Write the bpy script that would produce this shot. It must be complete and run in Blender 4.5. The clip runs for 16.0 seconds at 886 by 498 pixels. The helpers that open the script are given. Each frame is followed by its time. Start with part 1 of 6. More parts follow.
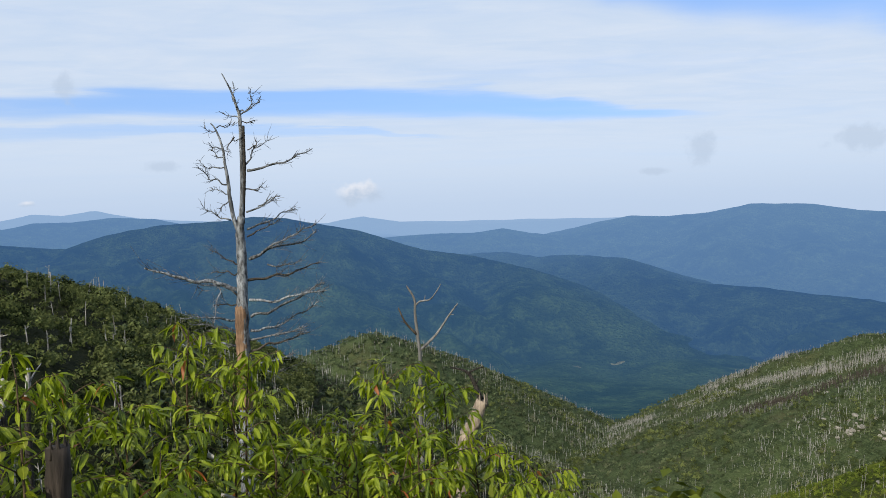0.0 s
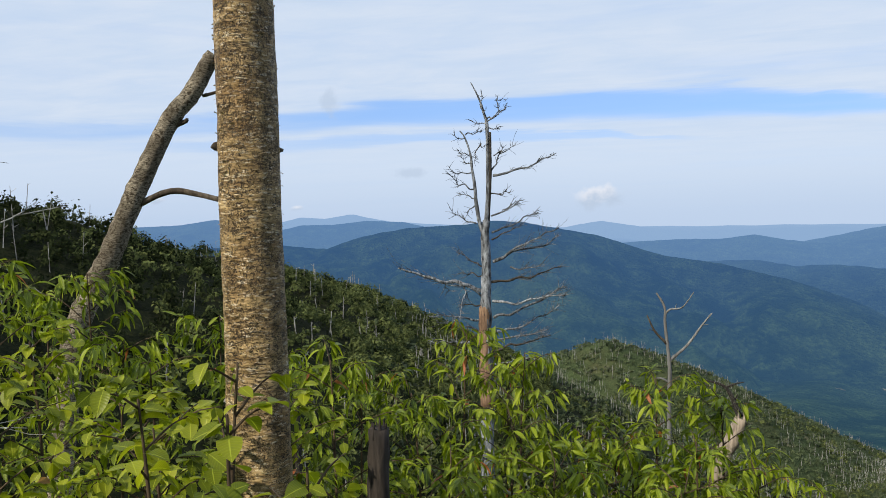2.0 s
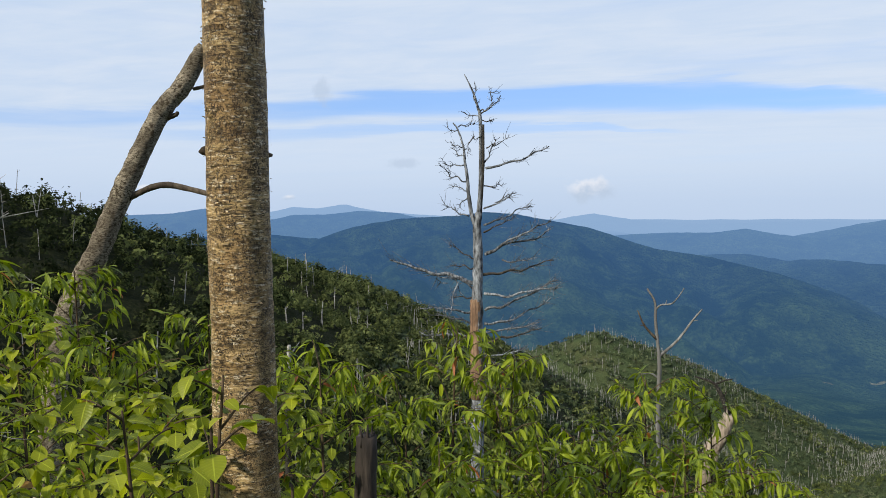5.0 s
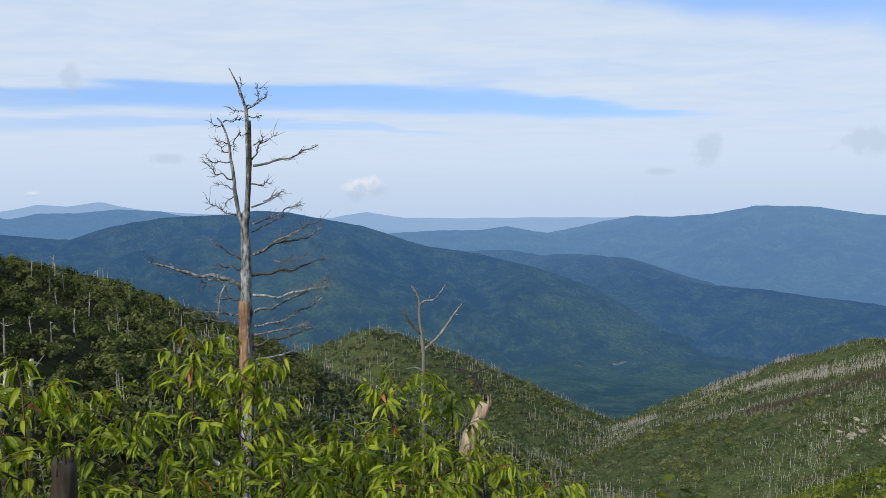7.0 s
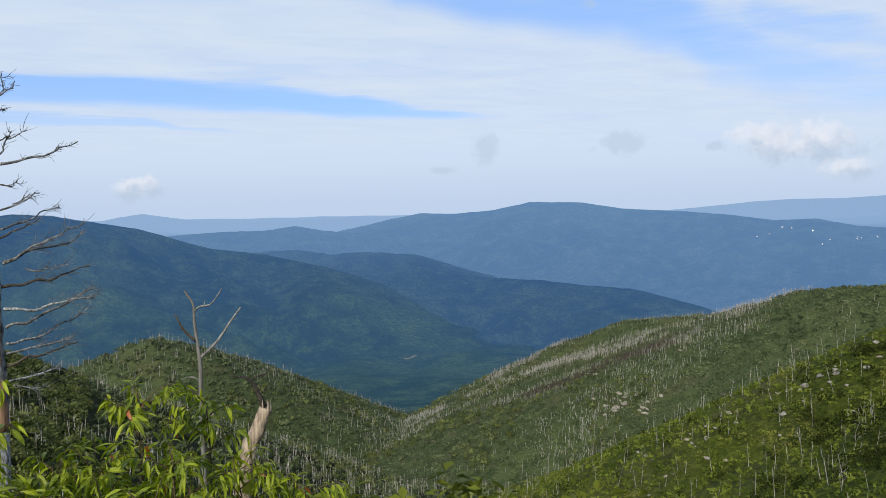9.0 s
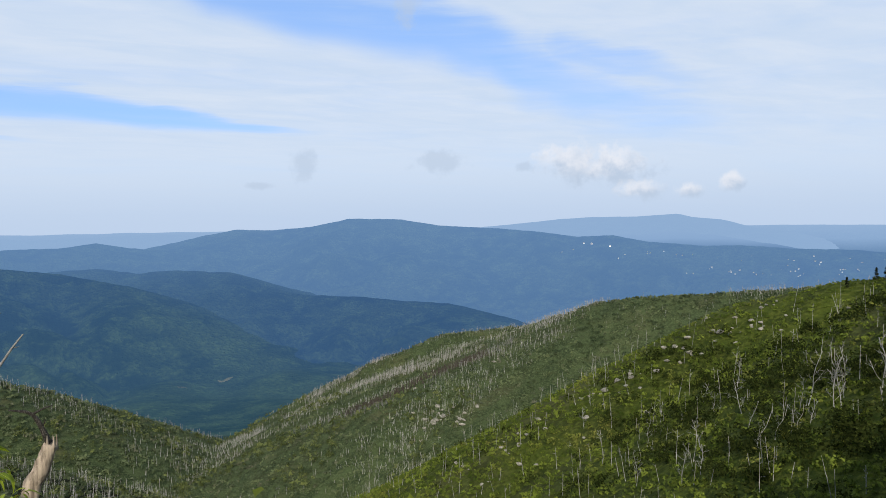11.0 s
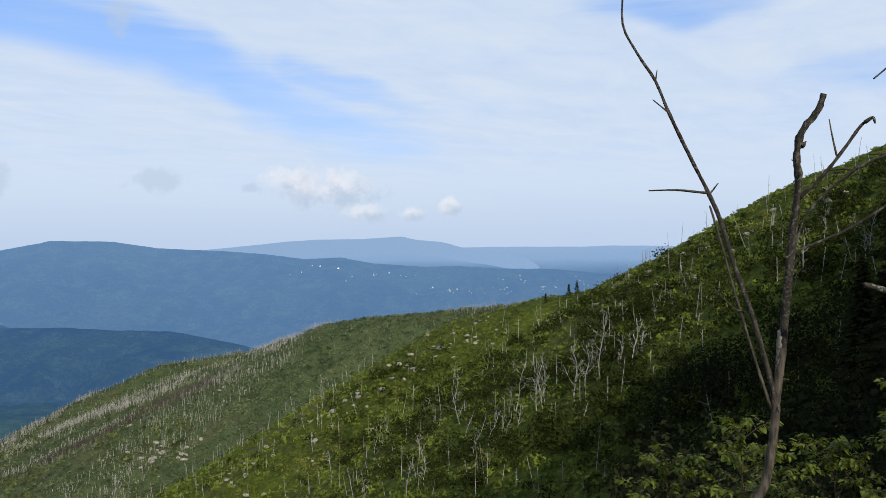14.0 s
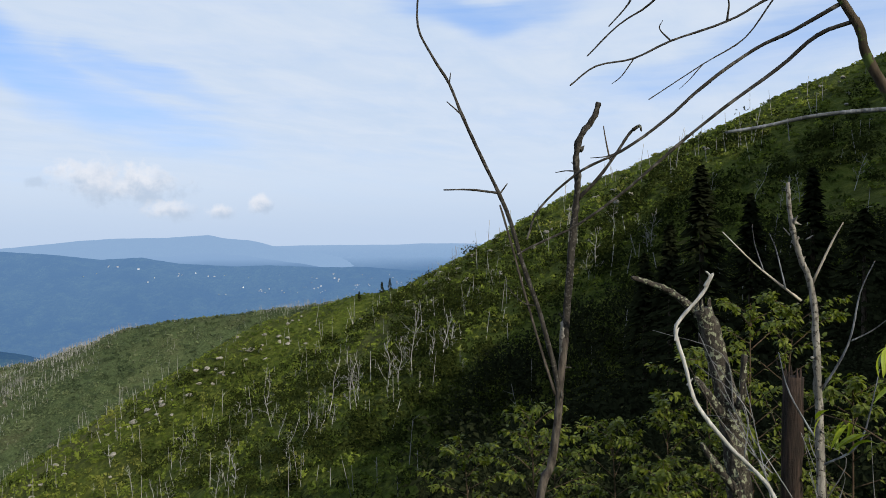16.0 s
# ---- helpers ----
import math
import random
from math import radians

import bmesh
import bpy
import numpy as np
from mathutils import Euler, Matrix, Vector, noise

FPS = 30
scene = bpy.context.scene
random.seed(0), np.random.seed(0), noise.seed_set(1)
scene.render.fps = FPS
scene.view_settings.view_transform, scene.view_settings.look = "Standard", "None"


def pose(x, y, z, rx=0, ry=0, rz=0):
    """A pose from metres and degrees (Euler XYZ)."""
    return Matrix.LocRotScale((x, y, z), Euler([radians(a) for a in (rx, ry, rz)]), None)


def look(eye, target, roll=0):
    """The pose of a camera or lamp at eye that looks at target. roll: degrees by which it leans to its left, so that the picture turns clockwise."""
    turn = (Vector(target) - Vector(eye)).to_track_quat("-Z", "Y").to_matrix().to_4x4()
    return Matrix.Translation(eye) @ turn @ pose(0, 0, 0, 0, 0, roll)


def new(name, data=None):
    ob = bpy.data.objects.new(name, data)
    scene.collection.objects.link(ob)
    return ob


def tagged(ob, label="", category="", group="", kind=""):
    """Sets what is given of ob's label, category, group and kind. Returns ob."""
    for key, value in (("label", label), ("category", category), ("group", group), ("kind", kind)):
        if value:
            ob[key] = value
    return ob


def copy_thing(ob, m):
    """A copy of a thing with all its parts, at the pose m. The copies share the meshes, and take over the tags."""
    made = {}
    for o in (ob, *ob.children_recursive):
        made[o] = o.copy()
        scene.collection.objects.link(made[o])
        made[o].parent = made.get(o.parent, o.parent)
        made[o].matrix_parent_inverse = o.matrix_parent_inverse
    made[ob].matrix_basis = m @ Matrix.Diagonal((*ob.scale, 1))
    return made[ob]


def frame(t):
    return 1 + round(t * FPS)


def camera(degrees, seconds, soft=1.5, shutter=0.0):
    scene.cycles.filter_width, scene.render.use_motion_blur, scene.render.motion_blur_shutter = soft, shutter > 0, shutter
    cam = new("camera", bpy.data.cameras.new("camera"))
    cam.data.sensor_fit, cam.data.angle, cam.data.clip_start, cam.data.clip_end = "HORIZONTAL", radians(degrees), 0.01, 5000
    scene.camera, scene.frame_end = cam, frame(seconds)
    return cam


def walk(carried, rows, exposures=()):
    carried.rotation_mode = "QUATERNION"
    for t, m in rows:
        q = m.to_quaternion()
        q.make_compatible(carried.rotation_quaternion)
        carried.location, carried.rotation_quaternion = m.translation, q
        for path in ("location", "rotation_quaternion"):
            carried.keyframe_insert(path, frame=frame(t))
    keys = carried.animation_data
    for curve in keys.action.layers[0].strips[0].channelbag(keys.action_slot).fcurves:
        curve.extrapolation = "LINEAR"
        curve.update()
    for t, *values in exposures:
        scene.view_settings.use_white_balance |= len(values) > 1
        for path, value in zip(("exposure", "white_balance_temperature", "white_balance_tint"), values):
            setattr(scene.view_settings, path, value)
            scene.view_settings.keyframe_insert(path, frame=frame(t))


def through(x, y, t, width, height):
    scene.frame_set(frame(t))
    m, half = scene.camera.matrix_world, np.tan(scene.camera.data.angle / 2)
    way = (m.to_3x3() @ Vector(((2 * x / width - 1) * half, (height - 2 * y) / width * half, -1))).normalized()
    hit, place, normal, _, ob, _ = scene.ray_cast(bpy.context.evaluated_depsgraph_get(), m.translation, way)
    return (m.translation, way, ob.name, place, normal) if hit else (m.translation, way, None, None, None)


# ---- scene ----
cam = camera(60.48, 16.0, soft=0.88)
PATH = [
    (0, pose(-0.0000, -0.0001, -0.0002, 86.909, 1.322, -0.071)),
    (0.5, pose(-0.0480, -0.0283, -0.0072, 87.153, 1.066, 3.413)),
    (1, pose(-0.0972, -0.0262, -0.0066, 87.282, 1.110, 7.489)),
    (1.5, pose(-0.1595, -0.0350, -0.0041, 87.520, 1.278, 13.087)),
    (2, pose(-0.2164, -0.0395, -0.0012, 87.605, 1.136, 17.711)),
    (2.5, pose(-0.2523, -0.0494, -0.0013, 87.622, 1.316, 21.198)),
    (3, pose(-0.2831, -0.0589, -0.0001, 87.583, 1.645, 23.786)),
    (3.2, pose(-0.2925, -0.0620, -0.0013, 87.539, 1.318, 24.640)),
    (3.7, pose(-0.2976, -0.0609, 0.0065, 87.418, 1.189, 25.431)),
    (4.2, pose(-0.2753, -0.0469, 0.0248, 87.218, 0.897, 23.516)),
    (4.7, pose(-0.2384, -0.0261, 0.0454, 87.005, 0.582, 19.838)),
    (5.3, pose(-0.1927, -0.0002, 0.0622, 86.823, 0.376, 14.428)),
    (5.5, pose(-0.1754, 0.0141, 0.0694, 86.758, 0.202, 12.737)),
    (6, pose(-0.1349, 0.0336, 0.0743, 86.699, 0.332, 8.061)),
    (6.5, pose(-0.0881, 0.0474, 0.0686, 86.717, 0.202, 3.864)),
    (7, pose(-0.0393, 0.0528, 0.0636, 86.680, 0.379, 0.254)),
    (7.5, pose(0.0038, 0.0591, 0.0555, 86.519, 0.289, -3.726)),
    (8, pose(0.0621, 0.0731, 0.0576, 86.382, 0.519, -7.827)),
    (8.5, pose(0.1216, 0.0712, 0.0619, 86.380, 1.080, -11.752)),
    (9, pose(0.1720, 0.0730, 0.0628, 86.404, 1.076, -15.596)),
    (9.2, pose(0.2014, 0.0693, 0.0736, 86.244, 1.819, -17.077)),
    (9.7, pose(0.2403, 0.0645, 0.0782, 86.335, 1.989, -20.631)),
    (10.2, pose(0.2694, 0.0531, 0.0790, 86.697, 1.638, -23.879)),
    (10.8, pose(0.2989, 0.0333, 0.0767, 87.263, 0.941, -27.783)),
    (11.5, pose(0.3374, 0.0052, 0.0714, 87.753, 0.390, -32.981)),
    (12, pose(0.3806, -0.0173, 0.0631, 87.849, 0.177, -37.563)),
    (12.5, pose(0.4184, -0.0470, 0.0612, 88.127, 0.158, -41.254)),
    (13, pose(0.4355, -0.0590, 0.0626, 88.440, 0.161, -44.080)),
    (13.5, pose(0.4668, -0.0679, 0.0651, 88.757, 0.262, -47.050)),
    (14, pose(0.4846, -0.0815, 0.0633, 88.907, 0.553, -49.419)),
    (14.5, pose(0.5055, -0.1028, 0.0630, 88.966, 0.516, -52.672)),
    (15, pose(0.5239, -0.1206, 0.0624, 88.896, 0.705, -56.692)),
    (15.5, pose(0.5360, -0.1361, 0.0631, 88.861, 0.968, -60.390)),
    (16, pose(0.5506, -0.1473, 0.0620, 88.630, 0.634, -63.402)),
]
walk(cam, PATH)


# ---- node helpers ----
class Tree:
    """Short hand for building node trees."""

    def __init__(self, tree):
        self.t = tree
        tree.nodes.clear()

    def node(self, kind, ins=(), **attrs):
        n = self.t.nodes.new(kind)
        for k, v in attrs.items():
            setattr(n, k, v)
        for k, v in dict(ins).items():
            if isinstance(v, bpy.types.NodeSocket):
                self.t.links.new(v, n.inputs[k])
            else:
                n.inputs[k].default_value = v
        return n

    def m(self, op, a, b=0.0, c=0.0, clamp=False):
        return self.node("ShaderNodeMath", {0: a, 1: b, 2: c}, operation=op, use_clamp=clamp).outputs[0]

    def noise(self, vec, scale, detail=4.0, rough=0.55, distortion=0.0):
        return self.node("ShaderNodeTexNoise", {"Vector": vec, "Scale": scale, "Detail": detail, "Roughness": rough, "Distortion": distortion}).outputs["Fac"]

    def ramp(self, fac, a, b, lo=0.0, hi=1.0):
        return self.node("ShaderNodeMapRange", {0: fac, 1: a, 2: b, 3: lo, 4: hi}, interpolation_type="SMOOTHSTEP").outputs[0]

    def mix(self, fac, a, b, blend="MIX"):
        return self.node("ShaderNodeMix", {0: fac, 6: a, 7: b}, data_type="RGBA", blend_type=blend).outputs[2]

    def scaled(self, vec, s, loc=(0, 0, 0)):
        return self.node("ShaderNodeMapping", {0: vec, 1: loc, 3: s}).outputs[0]


def rgb(r, g, b):
    return (r, g, b, 1.0)


# ---- sky and sun ----
SUN_AZ, SUN_EL = -150.0, 29.0   # degrees, from +y to the right
scene.view_settings.exposure = 0.0

world = bpy.data.worlds.new("sky")
scene.world = world
world.use_nodes = True
w = Tree(world.node_tree)
sky = w.node("ShaderNodeTexSky", sky_type="NISHITA", sun_disc=False)
sky.sun_elevation, sky.sun_rotation = radians(SUN_EL), radians(SUN_AZ)
sky.altitude, sky.air_density, sky.dust_density, sky.ozone_density = 900.0, 1.0, 1.2, 2.0
way = w.node("ShaderNodeTexCoord").outputs["Generated"]
sep = w.node("ShaderNodeSeparateXYZ", {0: way})
dx, dy, dz = sep.outputs[0], sep.outputs[1], sep.outputs[2]
az = w.m("MULTIPLY", w.m("ARCTAN2", dx, dy), 57.2958)
el = w.m("MULTIPLY", w.m("ARCSINE", dz), 57.2958)
# streaky veil: noise in a flat layer high above, drawn out along one direction
lift = w.m("ADD", w.m("MAXIMUM", dz, 0.0), 0.06)
layer = w.node("ShaderNodeCombineXYZ", {0: w.m("DIVIDE", dx, lift), 1: w.m("DIVIDE", dy, lift), 2: 0.0}).outputs[0]
streak = w.noise(w.node("ShaderNodeMapping", {0: layer, 2: (0, 0, radians(14)), 3: (0.28, 0.95, 1)}).outputs[0], 0.9, 7.0, 0.55, 0.6)
fine = w.noise(w.node("ShaderNodeMapping", {0: layer, 2: (0, 0, radians(-12)), 3: (0.8, 1.5, 1)}).outputs[0], 2.2, 6.0, 0.6, 0.4)
plane = w.node("ShaderNodeCombineXYZ", {0: az, 1: el, 2: 0.0}).outputs[0]
long_wisp = w.m("SUBTRACT", w.noise(w.node("ShaderNodeMapping", {0: plane, 2: (0, 0, radians(4)), 3: (0.035, 0.55, 1)}).outputs[0], 1.0, 5.0, 0.6, 0.3), 0.5)
fine_wisp = w.m("SUBTRACT", w.noise(w.node("ShaderNodeMapping", {0: plane, 2: (0, 0, radians(7)), 3: (0.14, 1.7, 1)}).outputs[0], 1.0, 5.0, 0.6, 0.5), 0.5)
slant = w.m("SUBTRACT", w.noise(w.node("ShaderNodeMapping", {0: plane, 2: (0, 0, radians(38)), 3: (0.07, 0.5, 1)}).outputs[0], 1.0, 5.0, 0.58, 0.4), 0.5)


def rift(stops, hard):
    """A long rift of blue in the veil: bearing, height of its middle, half width and depth along it."""
    lut = w.node("ShaderNodeValToRGB", {0: w.m("DIVIDE", w.m("ADD", az, 60.0), 180.0)})
    ramp = lut.color_ramp
    ramp.interpolation = "EASE"
    while len(ramp.elements) < len(stops):
        ramp.elements.new(0.5)
    for elem, (a, e, half, depth) in zip(ramp.elements, stops):
        elem.position = (a + 60.0) / 180.0
        elem.color = (e / 20.0, half / 5.0, depth, 1.0)
    c = w.node("ShaderNodeSeparateColor", {0: lut.outputs[0]})
    off = w.m("SUBTRACT", el, w.m("MULTIPLY", c.outputs[0], 20.0))
    off = w.m("ADD", off, w.m("ADD", w.m("MULTIPLY", long_wisp, 1.5), w.m("MULTIPLY", fine_wisp, 0.8)))
    v = w.m("DIVIDE", w.m("ABSOLUTE", off), w.m("MULTIPLY", c.outputs[1], 5.0))
    return w.m("MULTIPLY", w.ramp(v, 1.45, 1.45 - hard), c.outputs[2])


rifts = rift(((-58, 6.2, 0.7, 0.0), (-46, 6.3, 0.8, 0.6), (-30, 7.1, 0.8, 0.7), (-21, 7.8, 0.9, 0.9), (-7, 8.0, 1.05, 0.95), (2, 7.8, 1.1, 0.95), (9, 7.1, 0.85, 0.9), (15, 6.5, 0.45, 0.7), (21, 6.0, 0.2, 0.0)), 1.15)
for stops, hard in ((((-50, 5.4, 0.4, 0.0), (-32, 5.5, 0.45, 0.45), (-18, 6.0, 0.4, 0.5), (-6, 5.8, 0.3, 0.5), (-2, 5.4, 0.2, 0.35), (3, 5.2, 0.2, 0.0)), 1.0),
                    (((8, 16.4, 1.2, 0.0), (13, 15.4, 1.4, 0.75), (20, 14.5, 1.9, 0.95), (28, 13.7, 2.3, 0.9), (32, 12.6, 2.5, 0.85), (36, 10.4, 2.6, 0.72), (40, 8.8, 2.3, 0.58), (45, 7.2, 1.8, 0.4), (53, 5.5, 1.5, 0.0)), 1.2),
                    (((34, 11.5, 1.0, 0.0), (38, 11.9, 1.3, 0.6), (43, 10.8, 1.1, 0.55), (49, 9.0, 0.8, 0.0)), 1.2),
                    (((57, 17.5, 1.4, 0.0), (62, 16.8, 1.4, 0.6), (67, 15.2, 1.5, 0.75), (71, 16.0, 1.3, 0.6), (77, 17.0, 1.2, 0.0)), 1.2),
                    (((70, 10.0, 1.2, 0.0), (78, 10.5, 1.5, 0.35), (90, 13.5, 2.2, 0.5), (100, 15.5, 2.5, 0.4), (112, 16.0, 2.0, 0.0)), 1.2)):
    rifts = w.m("MAXIMUM", rifts, rift(stops, hard))
right = w.ramp(az, 18.0, 34.0)
grain = w.m("ADD", w.m("MULTIPLY", w.m("ADD", w.m("MULTIPLY", long_wisp, w.m("SUBTRACT", 1.0, right)), w.m("MULTIPLY", slant, right)), 0.62), w.m("MULTIPLY", fine_wisp, 0.28))
grain = w.m("MULTIPLY", grain, w.ramp(el, 1.5, 8.0, 0.35, 1.0))
veil = w.m("ADD", w.m("ADD", 0.92, grain), w.m("MULTIPLY", w.m("SUBTRACT", streak, 0.5), 0.40))
veil = w.m("SUBTRACT", veil, w.m("MULTIPLY", rifts, 0.82))
veil = w.ramp(veil, 0.05, 1.0)
blue = w.mix(1.0, sky.outputs[0], rgb(0.106, 0.126, 0.174), "MULTIPLY")
blue = w.mix(0.65, blue, rgb(0.34, 0.55, 0.93))
white = w.mix(w.m("MULTIPLY_ADD", w.m("SUBTRACT", w.ramp(fine, 0.25, 0.78), 0.5), w.ramp(el, 2.0, 9.0), 0.5), rgb(0.60, 0.715, 0.88), rgb(0.70, 0.78, 0.895))
col = w.mix(w.m("MULTIPLY", veil, 0.94), blue, white)
# pale band of moist air along the horizon
col = w.mix(w.m("MULTIPLY", w.ramp(el, 4.5, -1.0), 0.75), col, rgb(0.49, 0.615, 0.815))
# small heaps of cumulus
puff_a = w.noise(way, 34.0, 5.0, 0.6)
puff_b = w.m("SUBTRACT", w.noise(way, 70.0, 4.0, 0.6), 0.5)


def puff(a, e, wide, high, shade):
    global col
    u = w.m("DIVIDE", w.m("SUBTRACT", az, a), wide)
    v = w.m("DIVIDE", w.m("SUBTRACT", el, e), high)
    r = w.m("SQRT", w.m("ADD", w.m("POWER", w.m("ABSOLUTE", u), 2.0), w.m("POWER", w.m("ABSOLUTE", v), 2.0)))
    edge = w.m("ADD", w.m("ADD", r, w.m("MULTIPLY", w.m("SUBTRACT", puff_a, 0.5), 2.0)), w.m("MULTIPLY", puff_b, 1.0))
    thick = w.ramp(edge, 1.15, 0.35)
    lit = w.ramp(w.m("ADD", w.m("SUBTRACT", v, w.m("MULTIPLY", u, 0.35)), w.m("MULTIPLY", puff_b, 2.0)), -0.7, 0.8)
    body = w.mix(lit, rgb(0.50, 0.60, 0.75), rgb(0.84, 0.86, 0.92)) if shade else rgb(0.49, 0.59, 0.74)
    col = w.mix(w.m("MULTIPLY", thick, 0.85 if shade else 0.55), col, body)


for row in ((-6.2, 1.3, 2.0, 0.95, 1), (-28.5, 0.9, 0.6, 0.25, 1), (-20, 3.3, 1.3, 0.45, 0), (-26, 8.6, 0.8, 1.0, 0), (18.9, 3.9, 1.0, 1.2, 0), (29, 4.0, 2.2, 0.9, 0),
            (15.7, 2.3, 1.0, 0.3, 0), (38.6, 3.8, 2.3, 1.7, 1), (41.8, 3.4, 3.4, 1.5, 1), (43.7, 1.6, 1.8, 0.8, 1), (47.2, 1.5, 1.1, 0.6, 1), (50.0, 2.0, 0.9, 0.8, 1),
            (35.2, 3.5, 0.7, 0.4, 0), (26.5, 15.0, 1.2, 1.6, 0), (-38.5, 1.6, 1.0, 0.3, 1)):
    puff(*row)
w.node("ShaderNodeOutputWorld", {0: w.node("ShaderNodeBackground", {0: col, 1: 1.0}).outputs[0]})

sun = new("sun", bpy.data.lights.new("sun", "SUN"))
sun.data.energy, sun.data.angle, sun.data.color = 5.0, radians(0.53), (1.0, 0.90, 0.71)
sa, se = radians(SUN_AZ), radians(SUN_EL)
sun.matrix_world = look((60 * math.sin(sa) * math.cos(se), 60 * math.cos(sa) * math.cos(se), 60 * math.sin(se)), (0, 0, 0))

# ---- materials ----
def material(name):
    m = bpy.data.materials.new(name)
    m.use_nodes = True
    return m, Tree(m.node_tree)


def finish(t, base, rough=0.8, bump=None, strength=0.3, dist=0.02, spec=0.3, extra=None):
    ins = {"Base Color": base, "Roughness": rough, "Specular IOR Level": spec}
    if bump is not None:
        ins["Normal"] = t.node("ShaderNodeBump", {"Height": bump, "Strength": strength, "Distance": dist}).outputs[0]
    ins.update(extra or {})
    b = t.node("ShaderNodeBsdfPrincipled", ins).outputs[0]
    return b


def out(t, shader):
    t.node("ShaderNodeOutputMaterial", {0: shader})


def make_ground(name, dark, mean, light):
    m, t = material(name)
    p = t.node("ShaderNodeNewGeometry").outputs["Position"]
    big = t.noise(p, 0.02, 4, 0.6)
    mid = t.noise(p, 0.12, 4, 0.6)
    small = t.noise(p, 0.9, 4, 0.65)
    c = t.mix(t.ramp(mid, 0.35, 0.65), dark, mean)
    c = t.mix(t.ramp(small, 0.42, 0.70), c, light)
    c = t.mix(t.m("MULTIPLY", t.ramp(big, 0.5, 0.75), 0.5), c, rgb(0.10, 0.09, 0.045))
    out(t, finish(t, c, 0.9, small, 1.0, 0.8, 0.05))
    return m


# metres, share, tint: haze painted as emission onto distant surfaces
HAZE_GLOW = ((900, 0.24, 0.056, 0.140, 0.190), (1500, 0.38, 0.057, 0.146, 0.220), (2200, 0.48, 0.060, 0.152, 0.270), (2900, 0.56, 0.063, 0.160, 0.345), (3300, 0.59, 0.068, 0.170, 0.370),
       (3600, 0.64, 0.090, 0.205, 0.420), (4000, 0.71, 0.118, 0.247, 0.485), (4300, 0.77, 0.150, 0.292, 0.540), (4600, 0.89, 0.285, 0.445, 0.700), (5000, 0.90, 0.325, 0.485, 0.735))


def make_hazed(name, dark, light, crown, clear=1.0, further=0.0, span=1.0):
    """Distant woods, fields and walls seen through miles of air; the haze is painted on as emission that grows with the
    miles.
    """
    m, t = material(name)
    p = t.node("ShaderNodeNewGeometry").outputs["Position"]
    big = t.noise(p, 0.0021, 7, 0.64)
    mid = t.noise(p, 0.014, 7, 0.68)
    trees = t.node("ShaderNodeTexVoronoi", {"Vector": p, "Scale": crown}, feature="F1").outputs[0]
    c = t.mix(t.ramp(big, 0.40, 0.60), dark, light)
    c = t.mix(t.m("MULTIPLY", t.ramp(mid, 0.42, 0.66), 0.65), c, rgb(*[v * 2.0 for v in light[:3]]))
    c = t.mix(t.m("MULTIPLY", t.ramp(trees, 0.25, 0.75), 0.35), c, rgb(*[v * 0.4 for v in dark[:3]]))
    b = finish(t, c, 1.0, t.m("SUBTRACT", t.m("MULTIPLY", mid, 4.0), t.m("MULTIPLY", trees, 0.8)), 1.0, 12.0, 0.0)
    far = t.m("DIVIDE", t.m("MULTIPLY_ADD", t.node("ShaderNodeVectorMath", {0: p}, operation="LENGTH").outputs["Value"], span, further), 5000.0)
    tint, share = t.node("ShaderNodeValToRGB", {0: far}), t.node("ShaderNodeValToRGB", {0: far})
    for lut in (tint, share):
        while len(lut.color_ramp.elements) < len(HAZE_GLOW):
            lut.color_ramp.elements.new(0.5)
    for e1, e2, (d, k, r, g, bl) in zip(tint.color_ramp.elements, share.color_ramp.elements, HAZE_GLOW):
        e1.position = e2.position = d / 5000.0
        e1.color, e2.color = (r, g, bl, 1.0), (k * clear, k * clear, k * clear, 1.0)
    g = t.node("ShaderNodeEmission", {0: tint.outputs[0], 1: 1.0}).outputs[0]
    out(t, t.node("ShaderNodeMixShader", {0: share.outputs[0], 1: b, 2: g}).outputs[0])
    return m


M_GROUND = make_ground("brushy_slope", rgb(0.020, 0.030, 0.006), rgb(0.046, 0.064, 0.010), rgb(0.078, 0.092, 0.017))
# farther hills: base colours greyed and blued to carry the haze
M_HILL_HAZED = make_ground("burnt_hillside_hazed", rgb(0.020, 0.033, 0.014), rgb(0.046, 0.066, 0.027), rgb(0.080, 0.098, 0.045))
# floor of the woods, its colour darkened as shade between the crowns
M_FLOOR = make_ground("shaded_forest_floor", rgb(0.008, 0.011, 0.005), rgb(0.016, 0.020, 0.008), rgb(0.026, 0.029, 0.012))
M_FOREST = make_hazed("hazed_mountain_forest", rgb(0.006, 0.014, 0.009), rgb(0.040, 0.062, 0.022), 0.075)
M_SPUR = make_hazed("hazed_spur_forest", rgb(0.007, 0.015, 0.010), rgb(0.036, 0.056, 0.022), 0.07, 1.0, 380.0)
M_HAZY = make_hazed("hazy_forest", rgb(0.012, 0.024, 0.014), rgb(0.052, 0.075, 0.030), 0.055, 1.0, 3150.0, 0.28)
M_PALE_RANGE = make_hazed("hazed_pale_range", rgb(0.03, 0.05, 0.03), rgb(0.05, 0.07, 0.04), 0.05, 1.0, 4100.0, 0.15)
M_PLAIN = make_hazed("hazy_plain", rgb(0.03, 0.05, 0.03), rgb(0.06, 0.07, 0.05), 0.03)


